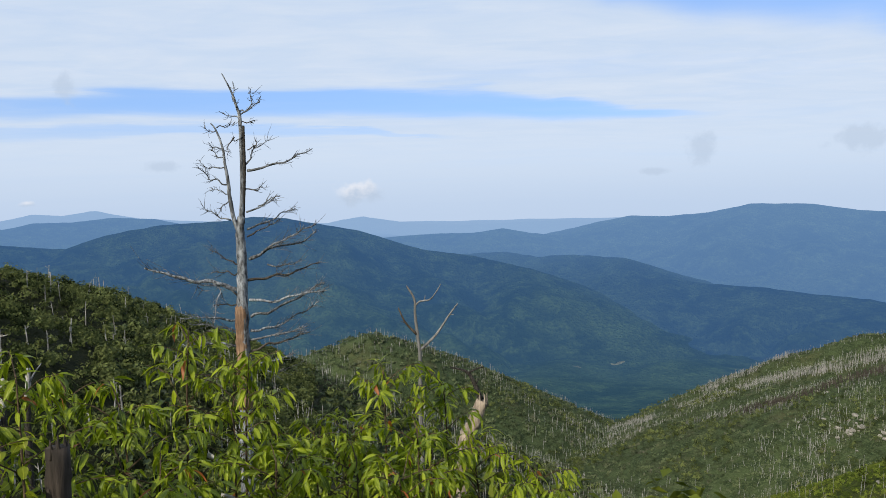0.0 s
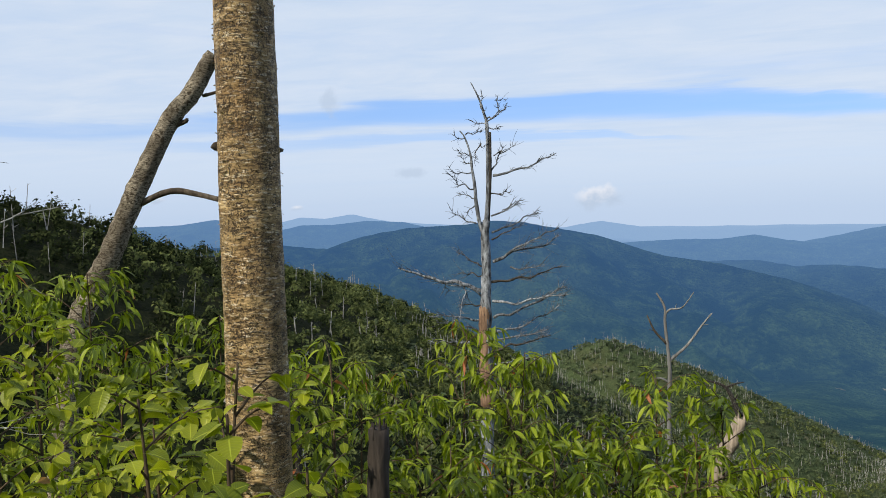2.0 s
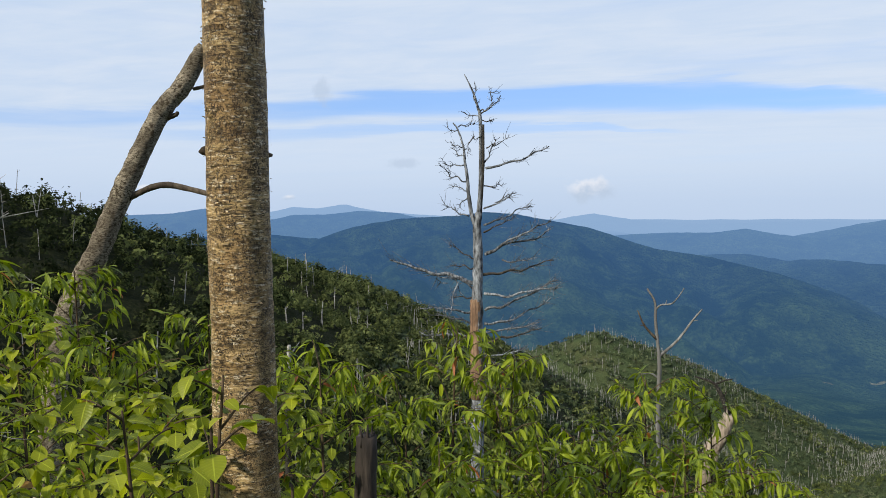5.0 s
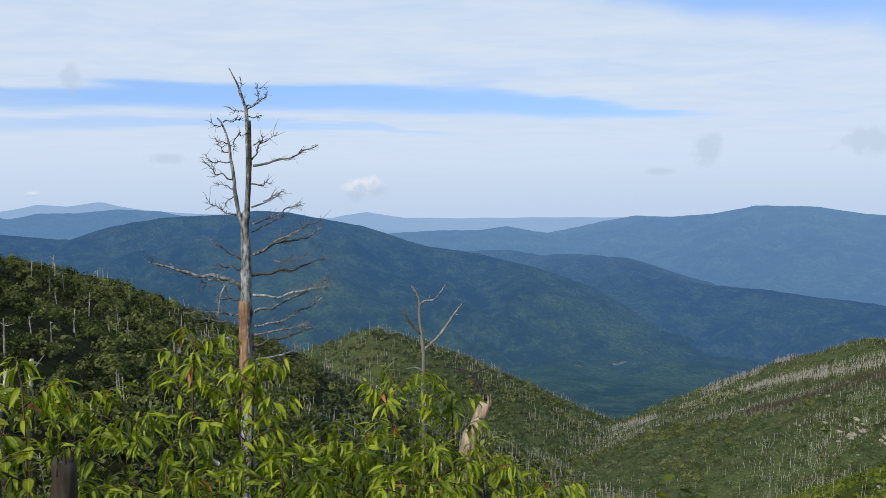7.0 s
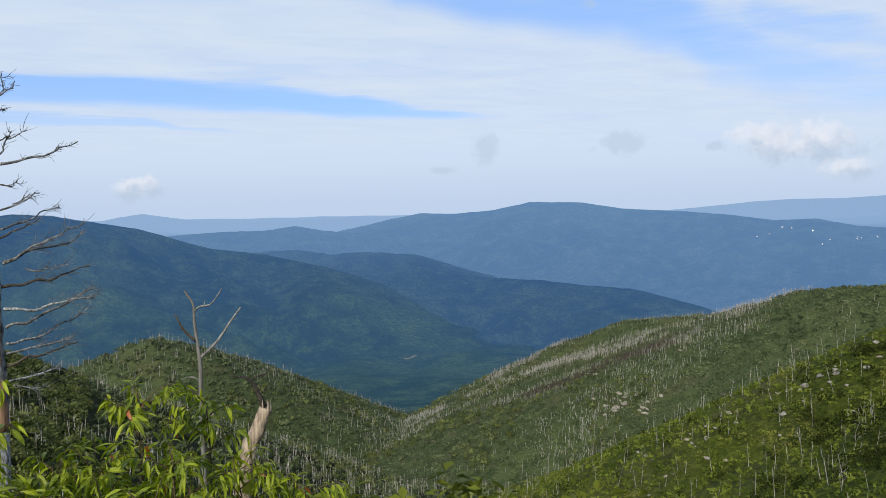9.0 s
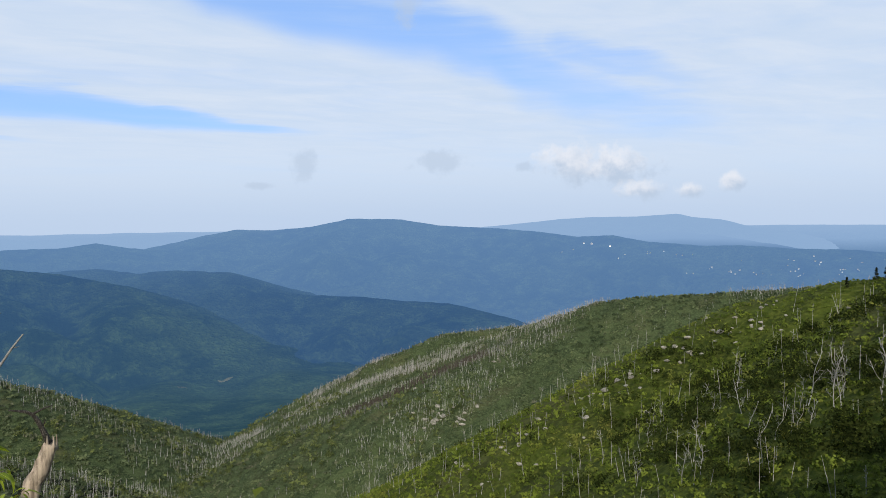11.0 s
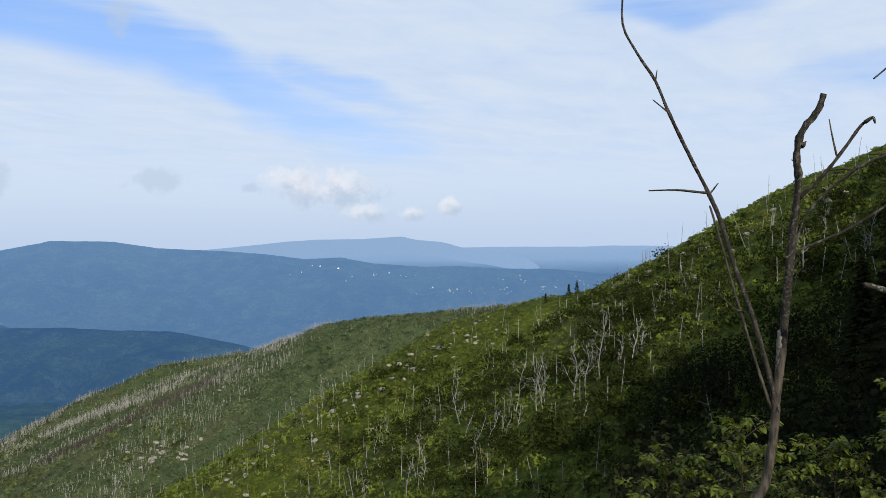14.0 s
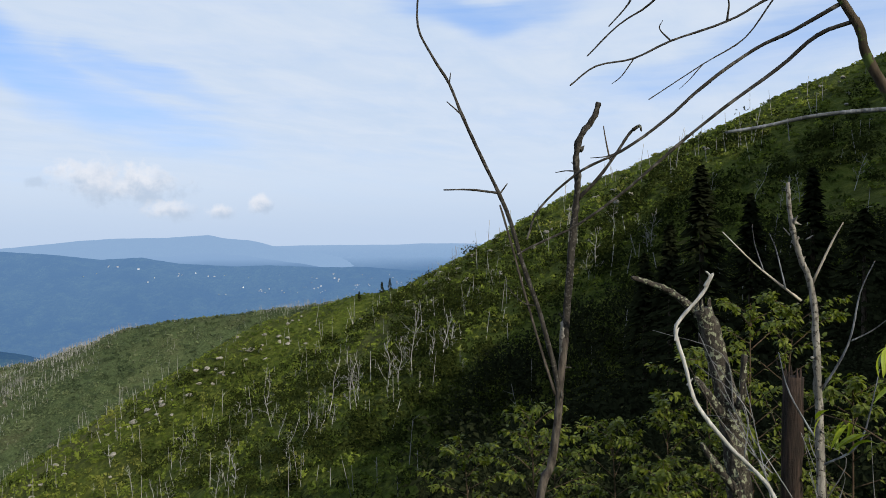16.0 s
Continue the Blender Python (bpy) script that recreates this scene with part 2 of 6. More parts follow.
def make_leaf(name, lo, hi, sheen=0.35, turn=None, through=0.4):
    """Leaf skin: colour drifts from leaf to leaf, with a paler midrib side and light shining through."""
    m, t = material(name)
    rnd = t.node("ShaderNodeObjectInfo").outputs["Random"]
    geo = t.node("ShaderNodeNewGeometry")
    isl = geo.outputs["Random Per Island"]
    k = t.m("FRACT", t.m("ADD", rnd, isl))
    p = geo.outputs["Position"]
    n = t.noise(p, 60.0, 3)
    uv = t.node("ShaderNodeSeparateXYZ", {0: t.node("ShaderNodeAttribute", attribute_name="leaf_uv").outputs["Vector"]})
    side = t.m("ABSOLUTE", uv.outputs[1])
    vein = t.m("SINE", t.m("MULTIPLY", t.m("SUBTRACT", uv.outputs[0], t.m("MULTIPLY", side, 0.16)), 62.0))
    rib = t.ramp(side, 0.10, 0.02)
    c = t.mix(t.m("ADD", t.m("MULTIPLY", k, 0.8), t.m("MULTIPLY", n, 0.2)), lo, hi)
    c = t.mix(t.m("MAXIMUM", t.m("MULTIPLY", rib, 0.5), t.m("MULTIPLY", t.ramp(vein, 0.75, 1.0), 0.10)), c, rgb(*[min(1.0, v * 1.5 + 0.03) for v in hi[:3]]))
    n = t.m("ADD", n, t.m("MULTIPLY", vein, -0.35))
    if turn:
        c = t.mix(t.m("GREATER_THAN", k, 0.992), c, turn)
    b = finish(t, c, 0.42, n, 0.35, 0.002, sheen)
    tr = t.node("ShaderNodeBsdfTranslucent", {0: t.mix(1.0, c, rgb(1.25, 1.3, 0.5), "MULTIPLY")}).outputs[0]
    out(t, t.node("ShaderNodeMixShader", {0: through, 1: b, 2: tr}).outputs[0])
    return m


def make_foliage(name, lo, hi, patch, warm=None, spec=0.1, clump=0.0):
    """Leafage seen from afar: tufts vary one by one and in wide patches."""
    m, t = material(name)
    geo = t.node("ShaderNodeNewGeometry")
    p, isl = geo.outputs["Position"], geo.outputs["Random Per Island"]
    n = t.noise(p, patch, 3)
    c = t.mix(t.m("ADD", t.m("MULTIPLY", isl, 0.42), t.m("SUBTRACT", t.m("MULTIPLY", n, 1.3), 0.34), clamp=True), lo, hi)
    if clump:   # one crown is darker or lighter than the next
        cell = t.node("ShaderNodeTexVoronoi", {"Vector": p, "Scale": clump}, feature="F1").outputs["Color"]
        tone = t.node("ShaderNodeSeparateXYZ", {0: cell}).outputs[0]
        c = t.mix(t.ramp(tone, 0.25, 0.95), c, t.mix(t.m("GREATER_THAN", tone, 0.8), lo, hi))
    if warm:
        c = t.mix(t.m("MULTIPLY", t.ramp(t.noise(p, patch * 2.3, 3), 0.52, 0.68), t.m("MULTIPLY", isl, 0.9)), c, warm)
    b = finish(t, c, 0.8, None, spec=spec)
    tr = t.node("ShaderNodeBsdfTranslucent", {0: c}).outputs[0]
    out(t, t.node("ShaderNodeMixShader", {0: 0.25, 1: b, 2: tr}).outputs[0])
    return m


def make_wood(name, dark, light, scale, stretch, bump=0.5, dist=0.004, moss=None, spot=0.0):
    """Weathered wood or bark with grain along the local up direction."""
    m, t = material(name)
    o = t.node("ShaderNodeTexCoord").outputs["Object"]
    rnd = t.node("ShaderNodeObjectInfo").outputs["Random"]
    g = t.noise(t.scaled(o, (scale, scale, scale * stretch)), 1.0, 6, 0.65)
    big = t.noise(o, scale * 0.12, 3)
    c = t.mix(t.ramp(g, 0.3, 0.7), dark, light)
    c = t.mix(t.m("MULTIPLY", t.ramp(big, 0.42, 0.62), 0.6), c, dark)
    c = t.mix(t.m("MULTIPLY", rnd, 0.25), c, dark)
    if moss:
        c = t.mix(t.ramp(t.noise(o, spot, 5, 0.7), 0.53, 0.58), c, moss)
    out(t, finish(t, c, 0.85, g, bump, dist, 0.2))
    return m


def make_birch():
    """Golden birch bark: papery bands, dark level lenticels and short upright cracks."""
    m, t = material("birch_bark")
    o = t.node("ShaderNodeTexCoord").outputs["Object"]
    band = t.noise(t.scaled(o, (7, 7, 55)), 1.0, 6, 0.7, 0.5)
    dash = t.noise(t.scaled(o, (38, 38, 210)), 1.0, 4, 0.65, 0.3)
    tick = t.noise(t.scaled(o, (170, 170, 80)), 1.0, 3, 0.6, 0.8)
    paper = t.noise(t.scaled(o, (26, 26, 120), (3, 1, 7)), 1.0, 4, 0.7)
    patchy = t.noise(o, 6.5, 5, 0.7)
    wander = t.m("ABSOLUTE", t.m("SUBTRACT", t.noise(t.scaled(o, (62, 62, 48)), 1.0, 3, 0.6, 1.4), 0.5))
    level = t.m("ABSOLUTE", t.m("SUBTRACT", t.noise(t.scaled(o, (16, 16, 95), (5, 2, 1)), 1.0, 3, 0.6, 0.5), 0.5))
    c = t.mix(t.ramp(band, 0.33, 0.66), rgb(0.205, 0.132, 0.050), rgb(0.52, 0.375, 0.18))
    c = t.mix(t.m("MULTIPLY", t.ramp(patchy, 0.46, 0.62), 0.55), c, rgb(0.24, 0.135, 0.048))
    c = t.mix(t.m("MULTIPLY", t.ramp(paper, 0.54, 0.64), 0.85), c, rgb(0.76, 0.68, 0.52))
    crack = t.m("MULTIPLY", t.ramp(wander, 0.036, 0.010), t.ramp(t.noise(o, 15.0, 4, 0.6), 0.40, 0.52))
    seam = t.m("MULTIPLY", t.ramp(level, 0.030, 0.008), t.ramp(t.noise(o, 22.0, 3, 0.6), 0.44, 0.56))
    dark = t.m("MAXIMUM", t.m("MAXIMUM", crack, seam), t.m("MULTIPLY", t.m("MAXIMUM", t.ramp(dash, 0.57, 0.62), t.m("MULTIPLY", t.ramp(tick, 0.56, 0.61), t.ramp(patchy, 0.40, 0.52))), 0.85))
    c = t.mix(dark, c, rgb(0.030, 0.019, 0.010))
    h = t.m("SUBTRACT", t.m("ADD", t.m("MULTIPLY", band, 0.6), t.m("MULTIPLY", paper, 0.8)), t.m("MULTIPLY", dark, 0.9))
    out(t, finish(t, c, 0.55, h, 1.0, 0.008, 0.35))
    return m


def make_rock():
    m, t = material("pale_rock")
    o = t.node("ShaderNodeTexCoord").outputs["Object"]
    n = t.noise(o, 1.5, 6, 0.65)
    c = t.mix(t.ramp(n, 0.35, 0.7), rgb(0.12, 0.116, 0.103), rgb(0.31, 0.295, 0.26))
    out(t, finish(t, c, 0.9, n, 0.8, 0.1))
    return m


M_BIRCH = make_birch()
M_FLAKE = make_wood("birch_paper", rgb(0.15, 0.10, 0.05), rgb(0.46, 0.37, 0.23), 30, 0.4, 0.2, 0.001)
M_BARK = make_wood("twig_bark", rgb(0.035, 0.024, 0.016), rgb(0.11, 0.08, 0.05), 40, 0.25)
M_DARKWOOD = make_wood("dark_dead_wood", rgb(0.026, 0.020, 0.015), rgb(0.14, 0.115, 0.09), 30, 0.15, 0.8, 0.008)
M_SNAG = make_wood("silver_dead_wood", rgb(0.024, 0.026, 0.029), rgb(0.28, 0.302, 0.34), 26, 0.10, 0.9, 0.02)
M_GREAT = make_wood("furrowed_dead_pine", rgb(0.015, 0.016, 0.018), rgb(0.38, 0.415, 0.47), 9, 0.3, 0.9, 0.03)
M_BARE = make_wood("bare_red_wood", rgb(0.10, 0.062, 0.042), rgb(0.36, 0.24, 0.16), 12, 0.1, 0.5, 0.01)
M_PALE = make_wood("pale_dead_wood", rgb(0.20, 0.175, 0.145), rgb(0.50, 0.46, 0.40), 8, 0.12, 0.4, 0.01)
M_WHITE = make_wood("bleached_wood", rgb(0.24, 0.235, 0.225), rgb(0.56, 0.555, 0.54), 70, 0.15, 0.9, 0.004)
M_LICHEN = make_wood("lichen_bark", rgb(0.014, 0.012, 0.010), rgb(0.075, 0.065, 0.055), 55, 0.4, 1.0, 0.018, rgb(0.20, 0.215, 0.15), 34.0)
M_MOSS = make_wood("mossy_bark", rgb(0.020, 0.015, 0.010), rgb(0.06, 0.045, 0.03), 60, 0.4, 0.8, 0.004, rgb(0.05, 0.075, 0.015), 30.0)
M_TREE_BARK = make_wood("grey_birch_bark", rgb(0.045, 0.036, 0.025), rgb(0.52, 0.46, 0.36), 34, 3.0, 1.0, 0.012, rgb(0.05, 0.038, 0.024), 34.0)
M_REDROT = make_wood("rotting_red_wood", rgb(0.010, 0.008, 0.007), rgb(0.055, 0.036, 0.029), 40, 0.10, 1.0, 0.02)
M_ROCK = make_rock()
M_CHERRY = make_leaf("cherry_leaf", rgb(0.036, 0.072, 0.005), rgb(0.30, 0.365, 0.021), 0.3, rgb(0.36, 0.12, 0.05), 0.38)
M_YOUNG = make_leaf("young_birch_leaf", rgb(0.070, 0.110, 0.007), rgb(0.40, 0.435, 0.028), 0.3, rgb(0.30, 0.17, 0.05), 0.45)
M_SMALL = make_leaf("small_leaf", rgb(0.026, 0.046, 0.006), rgb(0.150, 0.180, 0.018), 0.25)
M_FOREST_NEAR = make_foliage("hillside_trees", rgb(0.030, 0.043, 0.015), rgb(0.150, 0.176, 0.062), 0.11, None, 0.05, 0.22)
M_BRUSH = make_foliage("hillside_brush", rgb(0.034, 0.056, 0.009), rgb(0.145, 0.185, 0.028), 0.05, rgb(0.20, 0.195, 0.05), 0.1, 0.5)
# brush of the farther hills, with haze mixed into its greens
M_BRUSH_HAZED = make_foliage("hazed_far_brush", rgb(0.030, 0.047, 0.023), rgb(0.112, 0.140, 0.070), 0.03, rgb(0.14, 0.136, 0.10), 0.1, 0.16)
# needles darkened beyond their own green to deepen the ravine's shade
M_CONIFER = make_foliage("shade_dark_needles", rgb(0.007, 0.010, 0.006), rgb(0.024, 0.029, 0.013), 0.1, None, 0.0)
M_UNDER = make_foliage("undergrowth_leaves", rgb(0.040, 0.065, 0.009), rgb(0.14, 0.165, 0.022), 0.4)
# far fields and houses carry the same painted haze, only thinner
M_FIELD = make_hazed("pale_field", rgb(0.12, 0.125, 0.08), rgb(0.17, 0.165, 0.12), 0.05, 0.8)
M_WALLS = make_hazed("white_house_wall", rgb(0.75, 0.75, 0.75), rgb(0.8, 0.8, 0.8), 0.05, 0.55)
M_ROOF = make_hazed("grey_roof", rgb(0.25, 0.25, 0.26), rgb(0.35, 0.34, 0.34), 0.05, 0.7)
M_DARKTREE = make_foliage("shade_dark_ridge_trees", rgb(0.010, 0.015, 0.007), rgb(0.040, 0.051, 0.021), 0.11, None, 0.0, 0.2)
# thicket green taken near black for the shade low on the slope
M_THICKET = make_foliage("shade_dark_thicket", rgb(0.009, 0.014, 0.004), rgb(0.034, 0.043, 0.011), 0.08, None, 0.0)
M_GREYSTEM = make_wood("grey_stem", rgb(0.08, 0.08, 0.08), rgb(0.25, 0.253, 0.258), 8, 0.12, 0.4, 0.01)
M_WHITESTEM = make_wood("weathered_white_stem", rgb(0.13, 0.13, 0.126), rgb(0.42, 0.42, 0.41), 5, 0.12, 0.4, 0.01)
M_TAN = make_wood("weathered_tan_wood", rgb(0.10, 0.08, 0.062), rgb(0.46, 0.39, 0.32), 14, 0.12, 0.9, 0.03)
M_GREYBARK = make_wood("grey_flaky_bark", rgb(0.020, 0.017, 0.015), rgb(0.125, 0.108, 0.092), 45, 0.25, 1.0, 0.008)
M_STUMP = make_wood("charred_stump_wood", rgb(0.014, 0.012, 0.011), rgb(0.078, 0.064, 0.056), 38, 0.12, 0.9, 0.008)
# dark bark, taken blacker to include the shade on the ravine-edge stems
M_BLACKBARK_SHADED = make_wood("black_bark_shaded", rgb(0.010, 0.009, 0.008), rgb(0.042, 0.038, 0.034), 40, 0.3, 0.9, 0.005, rgb(0.07, 0.066, 0.06), 45.0)
M_LICHENPALE = make_wood("pale_blotched_wood", rgb(0.10, 0.094, 0.084), rgb(0.33, 0.315, 0.285), 40, 0.2, 0.9, 0.008, rgb(0.045, 0.040, 0.034), 48.0)

# ---- ground and mountains ----
def at(a, e, d):
    """A place d metres off, at a bearing a to the right of +y and an elevation e, both in degrees."""
    a, e = radians(a), radians(e)
    return (d * math.sin(a), d * math.cos(a), d * math.tan(e))


# crests: bearing, elevation, distance
LEFT_HILL = ((-140, 13.30, 150), (-110, 10.30, 170), (-85, 7.30, 185), (-68, 4.90, 195), (-54, 2.23, 215), (-49.6, 1.25, 225), (-46, 0.57, 235), (-43.6, -0.82, 250), (-38.6, -2.38, 285),
             (-34.9, -2.48, 305), (-31.7, -3.39, 330), (-25.9, -5.01, 380), (-24, -6.28, 400), (-21.6, -8.24, 425), (-18.9, -9.39, 450), (-14, -13.20, 480))
KNOLL = ((-20, -11.6, 680), (-12.2, -11.2, 640), (-9.7, -10.6, 630), (-7.6, -10.2, 620), (-5.7, -9.35, 620), (-3.8, -9.9, 640), (-1.2, -10.85, 660), (2.6, -12.5, 690),
         (6.9, -14.5, 720), (11.1, -17.6, 740))
NEAR_RIGHT = ((15, -23.10, 260), (23.5, -20.32, 235), (29.2, -17.96, 220), (33.4, -16.52, 210), (37.6, -14.33, 200), (41.9, -12.22, 192), (45, -10.33, 185), (48.3, -8.45, 178),
              (52, -6.12, 172), (54.5, -5.51, 170), (57.7, -4.70, 168), (60.5, -4.29, 166), (64.1, -2.98, 162), (67.5, -1.28, 158), (70.9, 0.43, 155), (74.6, 2.53, 152), (77.5, 4.33, 150),
              (81.8, 6.03, 148), (85.5, 7.53, 146), (90.7, 9.83, 142), (93.6, 10.83, 140), (106, 12.55, 135), (120, 12.55, 140), (150, 13.55, 160))
MID_RIGHT = ((19, -15.2, 600), (25.1, -12.0, 600), (30.2, -10.0, 580), (35.9, -8.45, 565), (38.7, -7.4, 550), (41.3, -6.5, 540), (43.8, -6.15, 530), (47.4, -6.0, 525),
             (50.2, -5.7, 520), (52.5, -5.5, 520), (60, -4.5, 500), (75, 0, 450))
SPUR_RIGHT = ((9.5, -21.0, 640), (12.5, -18.8, 660), (14.4, -17.2, 680), (18.8, -13.6, 690), (21.7, -12.0, 690), (25.1, -10.5, 690), (29.3, -8.95, 700), (31.9, -8.75, 710), (34.3, -8.4, 720), (38, -8.3, 730))
FRONT_SPUR = ((38, -8.3, 560), (36.2, -8.6, 560), (32.1, -10.9, 520), (29.5, -12.4, 490), (26.9, -14.3, 465), (25.3, -15.6, 450), (22, -18, 430))
# unseen steep ridge, added to throw its shadow across the ravine
SHADE_RIDGE = ((155, 25, 22), (135, 30, 45), (128, 30, 80), (122, 27, 130), (118, 23, 200))
OWN_RIDGE = ((30, -70, 0.6), (0, -70, 0.6), (172, 6.0, 15), (168, 17.0, 60), (160, 20.5, 150))
MOUNTAIN = ((-46, -2.0, 3300), (-36, -1.9, 3300), (-30.2, -1.8, 3300), (-26, -2.2, 3300), (-23.4, -1.25, 3250), (-20.5, -0.75, 3200), (-17.8, -0.62, 3200), (-15.9, -0.55, 3200),
            (-13.9, -0.30, 3200), (-11.9, -0.44, 3200), (-9.4, -0.92, 3200), (-6.9, -1.41, 3200), (-3.6, -2.55, 3150), (-1, -3.17, 3100), (2, -3.6, 3100), (6, -4.6, 2900), (10, -6.6, 2700), (14, -9.5, 2500))
FOOTHILL = ((-6, -5, 3500), (-1, -3.9, 3500), (1.1, -3.52, 3450), (4.4, -3.34, 3400), (6.9, -3.78, 3300), (9.8, -3.66, 3250), (13.2, -3.95, 3150), (16.2, -5.28, 3000), (19.2, -5.83, 2950), (22.6, -6.0, 2900),
            (25.9, -6.42, 2850), (29.2, -6.6, 2800), (32.4, -7.4, 2700), (36, -8.8, 2600), (40, -11, 2500))
FAR_RIDGE = ((-2, -4.5, 4200), (5, -2.6, 4200), (9.5, -1.75, 4200), (11.6, -1.28, 4200), (13.9, -0.86, 4200), (16.3, -0.95, 4200), (19.2, -0.75, 4150), (22.2, -0.18, 4150), (25.9, -0.26, 4100), (28.8, -0.75, 4100),
             (32.7, -1.0, 4100), (36.3, -1.32, 4000), (39.2, -1.72, 4000), (41.7, -1.63, 3900), (44.2, -2.12, 3900), (48.2, -2.42, 3800), (50.6, -2.38, 3800), (54, -2.6, 3700), (57.6, -2.65, 3700), (60.4, -2.9, 3700), (70, -3.4, 3700))
LOW_HILLS = ((-16, -4, 4000), (-8, -2.4, 4000), (-3.1, -2.03, 4000), (-0.4, -1.91, 4000), (2.4, -1.91, 4000), (4.5, -1.63, 4000), (6.9, -2.05, 4000), (9.5, -2.3, 4000), (16, -4, 4000))
LEFT_RANGE = ((-50, -1.0, 4100), (-42.1, -0.35, 4100), (-36.9, -0.22, 4100), (-34.5, 0.12, 4100), (-32.4, -0.15, 4100), (-30.2, -0.8, 4100), (-28.2, -0.4, 4100), (-25.9, -0.4, 4100), (-23.4, -0.15, 4100),
              (-20.8, -0.3, 4100), (-19.6, -0.6, 4100), (-15, -1.4, 4100))
BLUE_RANGE = ((-32, -0.5, 4600), (-30.2, -0.22, 4600), (-28.2, 0.18, 4600), (-26.5, 0.06, 4600), (-24.6, 0.34, 4600), (-23.3, 0.05, 4600), (-21.5, -0.28, 4600), (-17, -0.6, 4600), (-12, -0.9, 4600),
              (-8.6, -0.92, 4600), (-7.3, -0.68, 4600), (-6, -0.5, 4600), (-3.9, -0.84, 4600), (-2.3, -1.1, 4600), (0, -1.4, 4600), (4, -1.25, 4600), (9, -1.1, 4600), (14, -1.6, 4600))
TABLE_RIDGE = ((24, -1.8, 4600), (30, -1.2, 4600), (32, -0.95, 4600), (35.8, -0.62, 4600), (37.9, -0.42, 4600), (40, -0.3, 4600), (43.3, -0.28, 4600), (46.2, -0.13, 4600), (47.4, -0.38, 4600), (49, -0.53, 4600), (50.5, -1.0, 4600), (54, -1.5, 4600), (57, -2.2, 4600))


def crest_height(x, y, crest, slope, round_off):
    """Height of a ridge with this crest line over the points x, y: it falls off on both sides."""
    pts = np.array([at(*c) for c in crest])
    best = np.full(x.shape, -1e9)
    for a, b in zip(pts[:-1], pts[1:]):
        d = b - a
        u = np.clip(((x - a[0]) * d[0] + (y - a[1]) * d[1]) / (d[0] ** 2 + d[1] ** 2), 0, 1)
        r = np.hypot(x - a[0] - u * d[0], y - a[1] - u * d[1])
        best = np.maximum(best, a[2] + u * d[2] - slope * (np.sqrt(r * r + round_off ** 2) - round_off))
    return best


def lumps(x, y, size, seed=0.0):
    """Smooth noise between about -1 and 1, cheap and tileless."""
    rng = np.random.default_rng(int(seed * 7 + 3))
    out = np.zeros_like(x)
    for _ in range(9):
        a, p = rng.uniform(0, 2 * np.pi), rng.uniform(0, 2 * np.pi)
        k = 2 * np.pi / size * rng.uniform(0.6, 1.7)
        out += np.sin((x * np.cos(a) + y * np.sin(a)) * k + p)
    return out / 4.5


def smooth_max(hs, k):
    top = np.max(hs, axis=0)
    return top + k * np.log(sum(np.exp(np.clip((h - top) / k, -60, 0)) for h in hs)) * (np.clip(np.abs(top) / 60, 0.03, 1))


def ground_height(x, y):
    r = np.hypot(x, y)
    base = np.interp(r, (0, 40, 700, 1000, 1600, 2300, 3300, 4930), (-40, -60, -225, -335, -425, -470, -430, -84))
    base = base + lumps(x, y, 420, 1) * np.interp(r, (0, 400, 3000, 4900), (0, 10, 14, 4))
    hs = [base, crest_height(x, y, LEFT_HILL, 0.52, 12), crest_height(x, y, KNOLL, 0.50, 15), crest_height(x, y, NEAR_RIGHT, 0.62, 6),
          crest_height(x, y, MID_RIGHT, 0.46, 8), crest_height(x, y, SPUR_RIGHT, 0.55, 8), crest_height(x, y, OWN_RIDGE, 0.44, 3.0), crest_height(x, y, FRONT_SPUR, 0.42, 7), crest_height(x, y, SHADE_RIDGE, 1.25, 3)]
    h = smooth_max(np.array(hs), 2.0)
    far = np.interp(r, (15, 80, 300), (0.0, 0.4, 1.0))
    return h + far * (lumps(x, y, 60, 2) * 0.5 + lumps(x, y, 23, 3) * 0.3) + 0.06 * lumps(x, y, 1.7, 4) + 0.03 * lumps(x, y, 0.6, 5)


def sheet(name, azs, rs, height, wrap=False):
    """A polar sheet of quads round the viewpoint."""
    A, R = np.meshgrid(np.radians(azs), rs)
    x, y = R * np.sin(A), R * np.cos(A)
    co = np.stack([x, y, height(x, y)], -1).reshape(-1, 3)
    n, k = len(azs), len(rs)
    i, j = np.meshgrid(np.arange(n if wrap else n - 1), np.arange(k - 1))
    i2 = (i + 1) % n
    faces = np.stack([j * n + i, j * n + i2, (j + 1) * n + i2, (j + 1) * n + i], -1).reshape(-1, 4)
    me = bpy.data.meshes.new(name)
    me.from_pydata(co, [], faces)
    me.polygons.foreach_set("use_smooth", np.ones(len(faces), bool))
    me.update()
    return new(name, me)


azs = np.concatenate([np.arange(-62, 102, 0.36), np.arange(102, 298, 2.5)])
rs = np.concatenate([np.linspace(0.05, 2, 8), np.geomspace(2.1, 120, 90), np.geomspace(122, 900, 140), np.geomspace(910, 4930, 80)])
ground = tagged(sheet("ground", azs, rs, ground_height, True), "green brush-covered mountain slopes falling into a wooded valley", "ground", kind="structure")
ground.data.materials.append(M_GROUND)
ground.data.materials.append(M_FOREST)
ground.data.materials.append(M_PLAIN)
ground.data.materials.append(M_HILL_HAZED)
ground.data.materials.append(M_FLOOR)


FAR_HEIGHTS = [ground_height]


def far_surface(x, y):
    return np.max([f(x, y) for f in FAR_HEIGHTS[:2]], axis=0)


